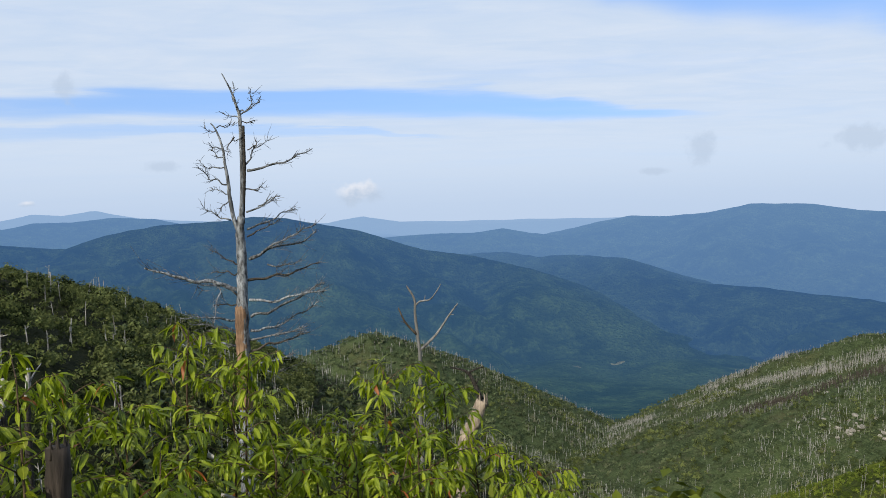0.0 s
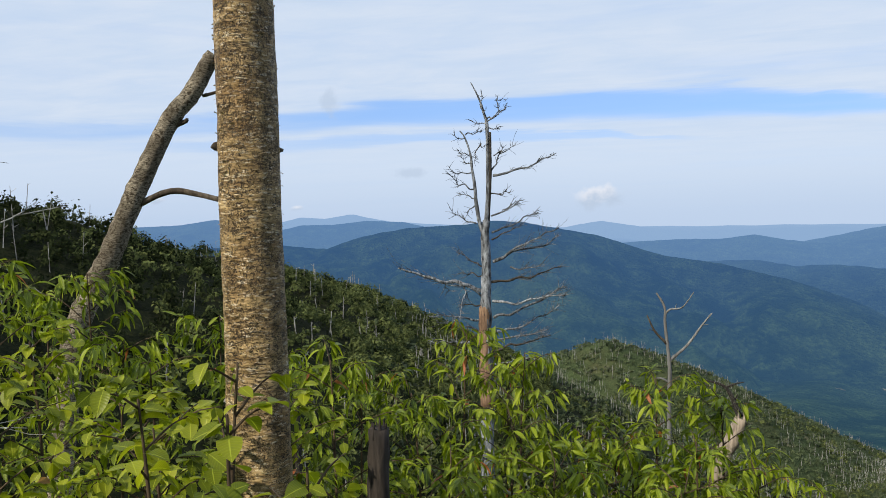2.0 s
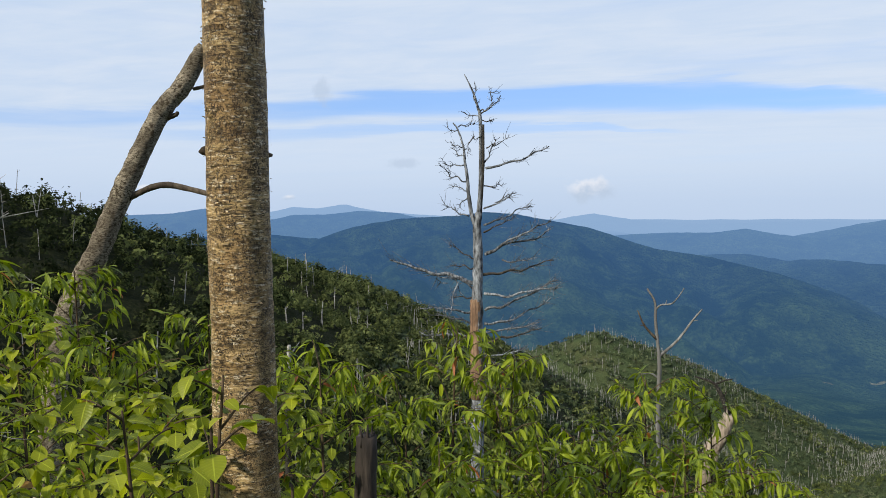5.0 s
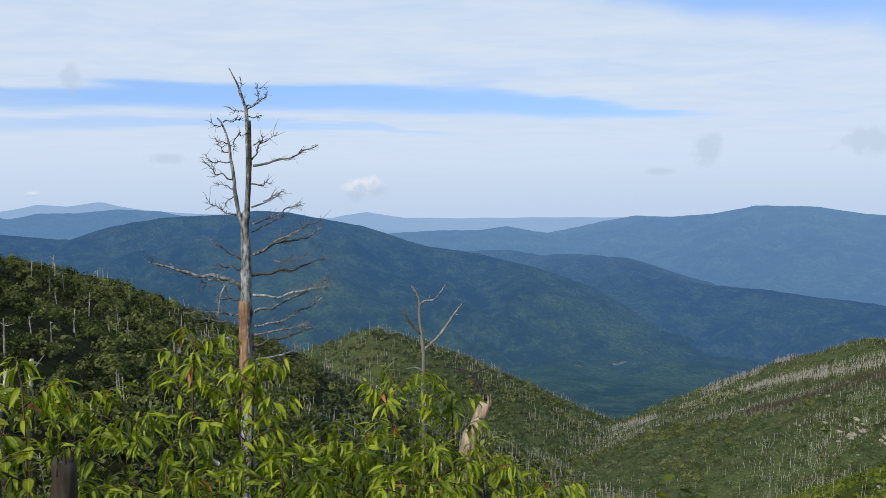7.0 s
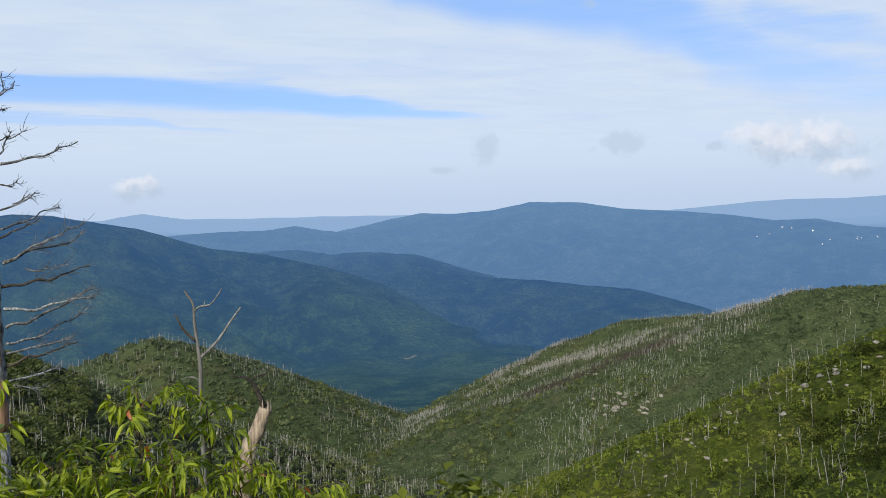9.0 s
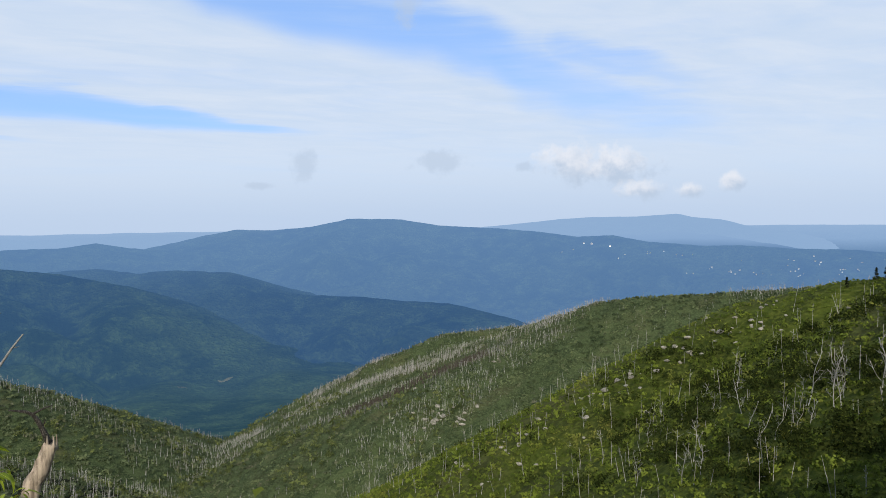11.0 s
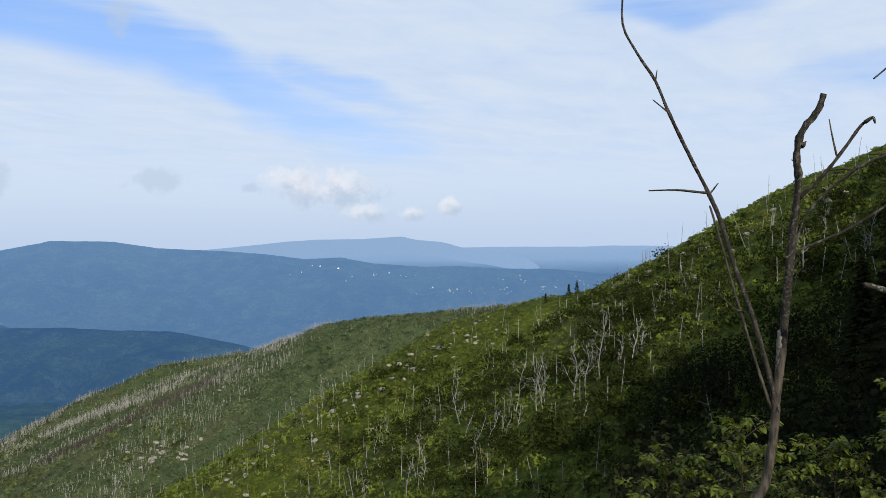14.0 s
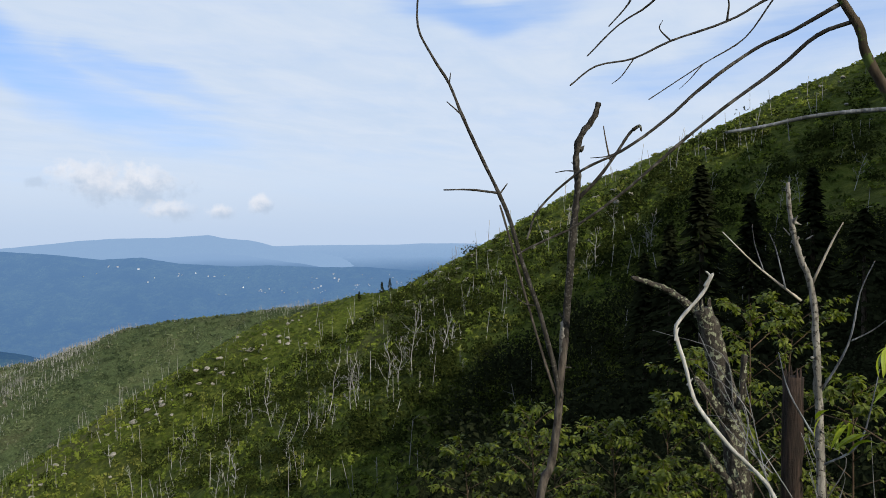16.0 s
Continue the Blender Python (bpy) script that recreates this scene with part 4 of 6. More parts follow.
def dead_tree(x, y, h, seed, limbs=9):
    rng = np.random.default_rng(seed)
    ob = thing("bare_tree", (x, y, floor_at(x, y) - 0.2), "silver-grey leafless dead tree standing in brush", "dead tree", "dead trees on the slope")
    lean = rng.normal(0, 0.13 * h, 2)
    kink = rng.normal(0, 0.035 * h, (3, 2))
    line = [(0, 0, 0), (lean[0] * 0.3 + kink[0, 0], lean[1] * 0.3 + kink[0, 1], h * 0.33), (lean[0] * 0.6 + kink[1, 0], lean[1] * 0.7 + kink[1, 1], h * 0.66), (lean[0] + kink[2, 0], lean[1] + kink[2, 1], h)]
    r = 0.0065 * h + 0.02
    part("trunk", limb(line, r, 0.03, 6, 0.08, seed, 4), M_WHITESTEM, ob)
    c = spline(line, 10)
    for k in range(limbs):
        i = int((0.22 + 0.74 * (k + rng.uniform()) / limbs) * (len(c) - 1))
        a = rng.uniform(0, 6.28)
        ln = h * rng.uniform(0.10, 0.30) * (1.2 - 0.6 * i / len(c))
        d = np.array([math.cos(a), math.sin(a), rng.uniform(0.2, 1.6)])
        d = d / np.linalg.norm(d) * 1.2
        e = c[i] + d * ln + np.array([0, 0, 0.25 * ln])
        g = Geo()
        tube(g, (c[i], c[i] + d * ln * 0.5 + rng.normal(0, 0.08 * ln, 3), e), r * 0.42, 0.012, 4, 3)
        for _ in range(4):
            q = c[i] + d * ln * rng.uniform(0.35, 0.95)
            tube(g, (q, q + (d * 0.6 + rng.normal(0, 0.5, 3)) * ln * 0.45), 0.018, 0.008, 3, 1)
        part("limb", g, M_WHITESTEM, ob)
    return ob


SPOTS = ((54.9, -13.3, 9), (57.1, -11.6, 6), (61.2, -15.5, 10), (62.9, -6.5, 4), (50.4, -12.6, 6), (50.8, -14.2, 6), (51.7, -18.9, 7), (56.6, -18.2, 9), (57, -17.4, 8), (63.5, -12.7, 8), (48.9, -14.3, 5),
         (48.1, -13.5, 5), (60.4, -9.0, 5), (60.1, -12.2, 8), (65.2, -6.4, 4), (66.3, -5.6, 3), (44.5, -15.2, 4), (41, -16.8, 4), (52.9, -16.5, 6), (59.3, -18.3, 9))
protos = [dead_tree(*place_on(a, e), h * 0.85, 400 + i, (6, 9, 11, 7, 5, 10)[i]) for i, (a, e, h) in enumerate(SPOTS[:6])]
rng = np.random.default_rng(410)
more = [(*place_on(a, e), h) for a, e, h in SPOTS[6:]]
for a, e, h in SPOTS[:18]:   # companions that make up clumps
    more.append((*place_on(a + rng.normal(0, 1.4), e + rng.normal(0, 1.5)), h * rng.uniform(0.35, 0.7)))
for _ in range(30):
    a = rng.uniform(34, 96)
    e0 = np.interp(a, (34, 52, 65, 80, 95), (-16, -7, -2.5, 4, 9))
    more.append((*place_on(a, e0 - rng.uniform(1.0, 11)), rng.uniform(3, 7)))
for i, (px, py, h) in enumerate(more):
    src = protos[i % 6]
    s = h * 0.85 / SPOTS[i % 6][2]
    copy_thing(src, pose(px, py, floor_at(px, py) - 0.2, rz=float(rng.uniform(0, 360))) @ Matrix.Scale(s, 4))


def boulder_mesh(seed):
    rng = np.random.default_rng(seed)
    bm = bmesh.new()
    bmesh.ops.create_icosphere(bm, subdivisions=2, radius=1.0)
    cuts = [(Vector(rng.normal(size=3)).normalized(), rng.uniform(0.5, 0.85)) for _ in range(7)]
    for v in bm.verts:
        for n, d in cuts:
            over = v.co.dot(n) - d
            if over > 0:
                v.co -= n * over
        v.co += Vector(rng.normal(0, 0.025, 3))
        v.co.z *= 0.7
    me = bpy.data.meshes.new("boulder")
    bm.to_mesh(me)
    bm.free()
    me.materials.append(M_ROCK)
    return me


rocks = [boulder_mesh(500 + i) for i in range(6)]
spots = []
for _ in range(95):
    a = rng.uniform(30, 92)
    e0 = np.interp(a, *np.array([c[:2] for c in NEAR_RIGHT]).T)
    px, py = place_on(a, e0 - abs(rng.normal(0, 1.3)) - 0.15)
    spots.append((px, py, rng.uniform(0.2, 0.6)))
for a, e, n, sp in ((66.5, -1.7, 8, 3.0), (63.4, -3.3, 8, 3.0), (51.0, -8.0, 10, 3.5), (46.0, -10.2, 7, 3.0), (42, -12.6, 6, 3)):
    px, py = place_on(a, e)
    for _ in range(n):
        spots.append((px + rng.normal(0, sp), py + rng.normal(0, sp), rng.uniform(0.25, 0.75)))
for a, e, n, sp in ((19.5, -12.9, 12, 11), (28.6, -14.9, 16, 9), (30.2, -15.0, 8, 7), (27.9, -15.6, 6, 6), (26.3, -12.9, 3, 6), (33.7, -10.5, 3, 6), (24, -13.8, 4, 8)):
    px, py = place_on(a, e)
    for _ in range(n):
        spots.append((px + rng.normal(0, sp), py + rng.normal(0, sp), rng.uniform(0.7, 1.6)))
for i, (px, py, s) in enumerate(spots):
    b = tagged(new("boulder", rocks[i % 6]), "pale grey angular boulder half sunk in brush", "boulder", "boulders on the slopes")
    b.matrix_world = pose(px, py, floor_at(px, py) + 0.42 * s, rx=float(rng.uniform(-25, 25)), ry=float(rng.uniform(-25, 25)), rz=float(rng.uniform(0, 360))) @ Matrix.Diagonal((s * float(rng.uniform(0.8, 1.5)), s, s * 0.9, 1))


# ---- conifers ----
def conifer(x, y, h, wide, seed, label="tall dark spruce with drooping boughs"):
    rng = np.random.default_rng(seed)
    ob = thing("spruce", (x, y, floor_at(x, y) - 0.2), label, "conifer", "spruces on the slopes")
    part("trunk", limb(((0, 0, 0), (0, 0, h * 0.6), (0, 0, h)), 0.018 * h, 0.02, 7, 0.05, seed), M_DARKWOOD, ob)
    n = int(110 * h)
    u = rng.uniform(0.06, 1.0, n) ** 0.8
    a = rng.uniform(0, 2 * np.pi, n)
    rad = wide * (1 - u) * rng.uniform(0.35, 1.1, n) + 0.05
    c = np.stack([np.cos(a) * rad, np.sin(a) * rad, h * u - rad * 0.35], 1)
    d = np.stack([np.cos(a), np.sin(a), np.full(n, -0.35)], 1)
    t = np.stack([-np.sin(a), np.cos(a), rng.normal(0, 0.4, n)], 1)
    s = (0.15 + 0.012 * h) * rng.uniform(0.6, 1.3, n)[:, None]
    q = np.stack([c - d * s, c + t * s * 0.45, c + d * s, c - t * s * 0.45], 1).reshape(-1, 3)
    me = bpy.data.meshes.new("crown")
    me.from_pydata(q, [], np.arange(len(q)).reshape(-1, 4))
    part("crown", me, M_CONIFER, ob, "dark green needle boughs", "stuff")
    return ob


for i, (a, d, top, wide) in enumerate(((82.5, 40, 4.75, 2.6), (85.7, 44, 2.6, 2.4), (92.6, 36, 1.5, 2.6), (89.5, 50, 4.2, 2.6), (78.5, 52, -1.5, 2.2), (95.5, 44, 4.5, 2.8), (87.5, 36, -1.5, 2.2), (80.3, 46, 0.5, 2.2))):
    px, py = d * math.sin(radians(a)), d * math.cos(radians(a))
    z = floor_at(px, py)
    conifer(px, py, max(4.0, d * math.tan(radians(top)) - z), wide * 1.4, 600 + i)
for i, (a, e, h) in enumerate(((-37.1, -1.6, 6), (-38.8, -1.5, 5), (-45.4, 1.0, 6), (-47.5, 1.4, 6), (-52.5, 2.3, 6), (-50.6, 1.9, 5), (58.9, -4.35, 2.6), (59.5, -4.2, 3.0), (57.2, -4.9, 2.2))):
    px, py = place_on(a, e - 0.25)
    conifer(px, py, h, h * 0.25, 620 + i, "small dark spruce on the skyline")


# ---- far town ----
def far_house(x, y, z, wide, turn, seed):
    ob = thing("house", (x, y, z), "small white far-off house among trees", "house", "houses on the far ridge")
    ob.rotation_euler.z = turn
    w, d, h = wide / 2, wide * 0.32, wide * 0.26
    g = Geo()
    g.add([(-w, -d, -4), (w, -d, -4), (w, d, -4), (-w, d, -4), (-w, -d, h), (w, -d, h), (w, d, h), (-w, d, h), (-w, 0, h + d * 0.7), (w, 0, h + d * 0.7)],
          [(0, 1, 5, 4), (1, 2, 6, 9, 5), (2, 3, 7, 6), (3, 0, 4, 8, 7), (3, 2, 1, 0)])
    me = g.mesh("wall", False)
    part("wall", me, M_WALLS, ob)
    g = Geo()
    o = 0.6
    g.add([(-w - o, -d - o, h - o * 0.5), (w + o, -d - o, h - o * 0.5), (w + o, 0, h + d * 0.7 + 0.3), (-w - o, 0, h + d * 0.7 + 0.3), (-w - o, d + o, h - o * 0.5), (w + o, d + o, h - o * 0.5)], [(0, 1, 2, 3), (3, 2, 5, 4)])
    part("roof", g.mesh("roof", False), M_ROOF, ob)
    return ob


rng = np.random.default_rng(700)
first = None
town = [(39.6, -2.25), (40.2, -2.3), (42.1, -3.4), (44.2, -2.9), (46.6, -3.15), (46.2, -3.1), (48.6, -4.0), (52.5, -4.5), (52.0, -4.45), (55.5, -3.7), (58.7, -3.5), (57.3, -3.3), (60.0, -4.0)]
town += [(float(rng.uniform(46, 61)), float(rng.uniform(-4.6, -3.0))) for _ in range(62)] + [(float(rng.uniform(38, 46)), float(rng.uniform(-3.6, -2.4))) for _ in range(8)]
for i, (a, e) in enumerate(town):
    r = np.arange(2700.0, 4200.0, 4.0)
    px, py = r * math.sin(radians(a)), r * math.cos(radians(a))
    zz = crest_height(px, py, FAR_RIDGE, 0.36, 25)
    k = int(np.argmax(zz > r * math.tan(radians(e))))
    spot = (float(px[k]), float(py[k]), float(r[k] * math.tan(radians(e))) + 3)
    wide = float(rng.uniform(5, 12))
    if i < 3:
        first = far_house(*spot, wide, float(rng.uniform(0, 3)), i)
    else:
        copy_thing(first, pose(*spot, rz=float(rng.uniform(0, 180))) @ Matrix.Scale(wide / 12, 4))

# ---- leaves and young trees ----
def leaf_mesh(name, width, fold, droop, tip, mat, teeth=0.0):
    """A leaf of length 1 along +x: a folded blade that droops, with a short stalk and a drawn-out tip."""
    g = Geo()
    n = 6
    u = np.linspace(0, 1, n)
    w = width * np.sin(np.pi * u ** tip) ** 0.8
    w = w * (1 + teeth * np.where(np.arange(n) % 2, 1, -1))
    w[0], w[-1] = 0.004, 0.002
    xx, zz = 0.12 + 0.88 * u * (1 - 0.12 * droop * u), -droop * u ** 2 * 0.5
    v = []
    for i in range(n):
        v += [(xx[i], -w[i], zz[i] + w[i] * fold), (xx[i], 0, zz[i]), (xx[i], w[i], zz[i] + w[i] * fold)]
    f = []
    for i in range(n - 1):
        a = 3 * i
        f += [(a, a + 3, a + 4, a + 1), (a + 1, a + 4, a + 5, a + 2)]
    g.add(v, f, np.array([(a, b) for a in u for b in (-1.0, 0.0, 1.0)], np.float32))
    g.add([(0, -0.006, 0.01), (0, 0.006, 0.01), (0.13, 0.004, 0), (0.13, -0.004, 0)], [(0, 1, 2, 3)], np.zeros((4, 2), np.float32))
    me = g.mesh(name)
    me.materials.append(mat)
    return me


def leaf_set(kind):
    if kind == "cherry":
        return [leaf_mesh("leaf", w, f, d, t, M_CHERRY) for w, f, d, t in ((0.105, 0.45, 0.7, 0.8), (0.088, 0.6, 1.0, 0.85), (0.118, 0.3, 0.4, 0.8), (0.075, 0.8, 1.2, 0.9))]
    if kind == "young":
        return [leaf_mesh("leaf", w, f, d, t, M_YOUNG, 0.02) for w, f, d, t in ((0.31, 0.25, 0.3, 0.68), (0.28, 0.4, 0.5, 0.72), (0.33, 0.15, 0.2, 0.66))]
    return [leaf_mesh("leaf", w, f, d, t, M_SMALL) for w, f, d, t in ((0.22, 0.3, 0.4, 0.75), (0.26, 0.2, 0.3, 0.72), (0.19, 0.5, 0.6, 0.8))]


LEAVES = {k: leaf_set(k) for k in ("cherry", "young", "small")}


def leaf_uv(me):
    a = np.zeros(len(me.vertices) * 2, np.float32)
    me.attributes["leaf_uv"].data.foreach_get("vector", a)
    return a.reshape(-1, 2)


def leaf_pose(p, way, drop, roll, size):
    """A leaf at p whose length runs along way, bent down by drop."""
    yaw = math.atan2(way[1], way[0])
    return Matrix.Translation(p) @ Euler((roll, drop, yaw)).to_matrix().to_4x4() @ Matrix.Scale(size, 4)


def sapling(x, y, top, kind, size, label, seed, single=70, spread=0.42, branches=9, per=11, bare=0.25, group="young trees below the viewpoint", category="sapling", base_z=None):
    """A young tree: stem, branches, single leaves, and the leafage of its inner twigs."""
    rng = np.random.default_rng(seed)
    z0 = floor_at(x, y) - 0.05 if base_z is None else base_z
    h = top - z0
    ob = thing("sapling", (x, y, z0), label, category, group)
    bend = rng.normal(0, 0.06 * h, 2)
    stem_pts = [(0, 0, 0), (bend[0] * 0.3, bend[1] * 0.3, h * 0.45), (bend[0] * 0.2, bend[1] * 0.2, h * 0.8), (0, 0, h)]
    part("stem", limb(stem_pts, 0.006 + 0.002 * h, 0.003, 6, 0.05, seed), M_BARK, ob)
    c = spline(stem_pts, 12)
    places = []
    for b in range(branches):
        u = bare + (1 - bare) * (b + rng.uniform(0, 0.8)) / branches
        p = c[min(int(u * (len(c) - 1)), len(c) - 1)]
        a = b * 2.4 + rng.uniform(-0.5, 0.5)
        ln = spread * (1.15 - 0.75 * (u - bare) / (1 - bare)) * rng.uniform(0.7, 1.25)
        d = np.array([math.cos(a), math.sin(a), rng.uniform(0.45, 0.9)])
        q = p + d * ln * 0.55
        e = q + np.array([d[0], d[1], d[2] * 0.35]) * ln * 0.45
        part("branch", limb((p, q, e), 0.0038, 0.0015, 5, 0.0, seed + b, 3), M_BARK, ob)
        line = spline((p, q, e), 6)
        for k in range(per):
            w = 0.30 + 0.70 * ((k + rng.uniform(0, 0.6)) / per) ** 0.7
            pos = line[min(int(w * (len(line) - 1)), len(line) - 1)] + rng.normal(0, 0.012, 3)
            la = a + (0.9 if k % 2 else -0.9) + rng.normal(0, 0.45)
            places.append((pos, la, w))
    for k in range(int(per * 1.3)):
        places.append((c[-1] - np.array([0, 0, rng.uniform(0, 0.22) * h * 0.4]), rng.uniform(0, 6.28), 1.0))
    order = rng.permutation(len(places))
    rest = Geo()
    for i, idx in enumerate(order):
        pos, la, w = places[idx]
        droop = rng.normal(0.38 if kind == "cherry" else 0.28, 0.40)
        m = leaf_pose(Vector(pos), (math.cos(la), math.sin(la)), droop, rng.normal(0, 0.35), size * rng.uniform(0.65, 1.2))
        me = LEAVES[kind][int(rng.integers(0, len(LEAVES[kind])))]
        if i < single:
            lf = new("leaf", me)
            lf.parent = ob
            lf.matrix_basis = m
        else:
            v = np.array([tuple(m @ q.co) for q in me.vertices])
            rest.add(v, [tuple(f.vertices) for f in me.polygons], leaf_uv(me))
    if rest.n:
        part("foliage", rest, LEAVES[kind][0].materials[0], ob, kind="stuff")
    return ob


CHERRY = "young wild cherry with drooping bright green leaves"
BIRCHLET = "birch sapling with broad yellow-green toothed leaves"
for i, (x, y, top, sz) in enumerate(((-1.48, 4.36, -0.67, 0.125), (-1.10, 4.22, -0.80, 0.12), (-1.56, 3.58, -0.90, 0.12), (-1.80, 3.15, -0.66, 0.12), (-0.80, 4.50, -1.32, 0.12),
                                     (-0.40, 4.85, -1.03, 0.125), (-0.02, 4.95, -1.15, 0.125), (-0.50, 4.10, -1.36, 0.12), (0.14, 4.60, -1.46, 0.115), (0.52, 4.35, -1.56, 0.11),
                                     (-0.17, 4.25, -1.24, 0.12), (-0.85, 3.70, -1.22, 0.12), (-1.25, 3.25, -1.10, 0.11), (-0.25, 3.75, -1.32, 0.11), (-1.95, 3.85, -0.86, 0.12),
                                     (-2.35, 3.70, -0.80, 0.12), (-0.65, 4.9, -1.42, 0.12), (-0.1, 4.4, -1.48, 0.12), (-1.24, 4.40, -0.88, 0.12), (-1.12, 3.95, -1.14, 0.12), (-0.62, 4.55, -1.34, 0.12))):
    sapling(x, y, top, "cherry", sz * 0.95, CHERRY, 100 + i, single=90, spread=0.40, branches=15, per=14)
for i, (x, y, top, sz) in enumerate(((-3.37, 3.35, -0.27, 0.125), (-3.13, 2.50, -0.20, 0.12), (-2.97, 2.03, -0.12, 0.115), (-2.82, 3.78, -0.55, 0.12), (-3.6, 2.9, -0.3, 0.12), (-2.75, 2.9, -0.55, 0.12),
                                     (-3.3, 1.7, -0.25, 0.12), (-2.2, 3.2, -0.7, 0.12), (-3.9, 3.6, -0.4, 0.12))):
    sapling(x, y, top, "cherry", sz * 0.95, CHERRY, 140 + i, single=90, spread=0.46, branches=17, per=17)
for i, (x, y, top, sz) in enumerate(((-2.58, 2.20, -0.44, 0.095), (-2.38, 2.62, -0.62, 0.09), (-2.30, 1.75, -0.55, 0.09), (-1.75, 1.85, -0.62, 0.085), (-1.86, 2.75, -0.72, 0.085), (-2.05, 2.15, -0.62, 0.09))):
    sapling(x, y, top, "young", sz * 0.78, BIRCHLET, 170 + i, single=90, spread=0.40, branches=14, per=11)
# close by the birch trunk
for i, (x, y, top, sz, n) in enumerate(((-1.12, 1.30, -0.40, 0.088, 4), (-1.30, 1.62, -0.36, 0.08, 5), (-1.02, 1.45, -0.55, 0.08, 4), (-1.55, 1.55, -0.45, 0.085, 5))):
    sapling(x, y, top, "young", sz * 0.85, "thin birch seedling with large veined leaves", 180 + i, single=80, spread=0.24, branches=n, per=4, bare=0.5)
for i, (x, y, top, sp) in enumerate(((5.73, 1.75, -1.28, 0.5), (6.37, 1.33, -1.45, 0.5), (5.95, 2.40, -1.66, 0.5), (6.45, 0.92, -1.26, 0.5), (6.13, 0.30, -0.46, 0.6), (6.55, 0.02, -0.48, 0.6), (5.55, -0.30, -0.84, 0.5),
                                     (6.10, 0.62, -0.80, 0.55), (5.3, 0.75, -1.45, 0.4), (5.6, 0.25, -1.2, 0.5), (6.7, 1.9, -1.7, 0.5))):
    sapling(x, y, top, "small", 0.050, "shaggy shrub with small yellow-green leaves", 200 + i, single=60, spread=sp, branches=26, per=44, group="shrubs at the ravine's edge", category="shrub")
sapling(3.30, -0.42, -0.28, "cherry", 0.11, "young wild cherry bending into view", 230, single=60, spread=0.35, branches=7, per=8)

# low leafy growth that fills in under the young trees
def understorey(name, kind, spots, size, label, seed):
    rng = np.random.default_rng(seed)
    g = Geo()
    blades = [(np.array([tuple(v.co) for v in me.vertices]), [tuple(f.vertices) for f in me.polygons], leaf_uv(me)) for me in LEAVES[kind]]
    for x, y, top, spread, n in spots:
        z0 = floor_at(x, y)
        for _ in range(n):
            px, py = x + rng.normal(0, spread), y + rng.normal(0, spread)
            pz = z0 + (top - z0) * rng.uniform(0.15, 1.0)
            m = np.array(leaf_pose(Vector((px, py, pz)), (math.cos(a := rng.uniform(0, 6.28)), math.sin(a)), rng.normal(0.5, 0.35), rng.normal(0, 0.4), size * rng.uniform(0.6, 1.15)))
            v, f, uv = blades[int(rng.integers(0, len(blades)))]
            g.add(v @ m[:3, :3].T + m[:3, 3], f, uv)
    ob = new(name, g.mesh(name))
    ob.data.materials.append(LEAVES[kind][0].materials[0])
    return tagged(ob, label, "undergrowth", kind="stuff")


understorey("low_cherry_growth", "cherry", [(x, y, top - 0.1, 0.30, 100 if x > -1.0 else 120) for x, y, top in ((-1.5, 4.1, -1.25), (-1.1, 3.9, -1.35), (-0.6, 4.2, -1.55), (-0.2, 4.4, -1.6), (0.2, 4.4, -1.75), (-1.6, 3.3, -1.1), (-1.9, 2.9, -1.0),
            (-2.6, 3.3, -0.95), (-3.1, 2.9, -0.75), (-3.2, 2.2, -0.7), (-2.9, 1.8, -0.7), (-3.6, 3.2, -0.8), (-0.9, 3.3, -1.35), (-2.2, 3.5, -1.0), (0.6, 4.2, -1.8))], 0.1, "leafy cherry growth under the young trees", 250)
understorey("low_birch_growth", "young", [(x, y, top, 0.24, 170) for x, y, top in ((-2.5, 2.2, -0.85), (-2.2, 1.8, -0.85), (-1.9, 2.0, -0.85), (-2.4, 2.7, -0.9), (-1.9, 2.7, -0.95), (-1.5, 1.7, -0.85), (-1.9, 1.5, -0.85))], 0.062,
            "low birch growth with toothed leaves", 251)

# ---- living birch by the viewpoint ----
BX, BY = -1.585, 2.17
bz = floor_at(BX, BY) - 0.1
birch = thing("birch_tree", (BX, BY, bz), "golden-brown birch trunk with peeling papery bark", "tree")
rng = np.random.default_rng(5)
g = Geo()
zs = np.linspace(0, 6.2, 240)
sides = 48
vs = []
for z in zs:
    ang = np.linspace(0, 2 * np.pi, sides, endpoint=False)
    r = 0.100 - 0.0045 * (z - 2) + 0.05 * math.exp(-z / 0.18)
    wob = 0.0022 * np.sin(3 * ang + z * 2.1) + 0.0015 * np.sin(7 * ang - z * 9) + rng.normal(0, 0.0009, sides)
    cx, cy = -0.004 + 0.006 * math.sin(z * 1.3) - 0.006 * (z - 2.0), 0.004 * math.cos(z * 1.7)
    vs.append(np.stack([cx + np.cos(ang) * (r + wob), cy + np.sin(ang) * (r + wob), np.full(sides, z)], 1))
fs = [(i * sides + j, i * sides + (j + 1) % sides, (i + 1) * sides + (j + 1) % sides, (i + 1) * sides + j) for i in range(len(zs) - 1) for j in range(sides)]
g.add(np.vstack(vs), fs)
trunk = part("trunk", g, M_BIRCH, birch, "golden-brown peeling birch bark")
part("branch_knob", limb(((-0.07, -0.04, 2.245), (-0.096, -0.055, 2.25), (-0.104, -0.06, 2.255)), 0.018, 0.011, 8, 0.1, 3, 2, True), M_DARKWOOD, birch, "dark broken branch stub")
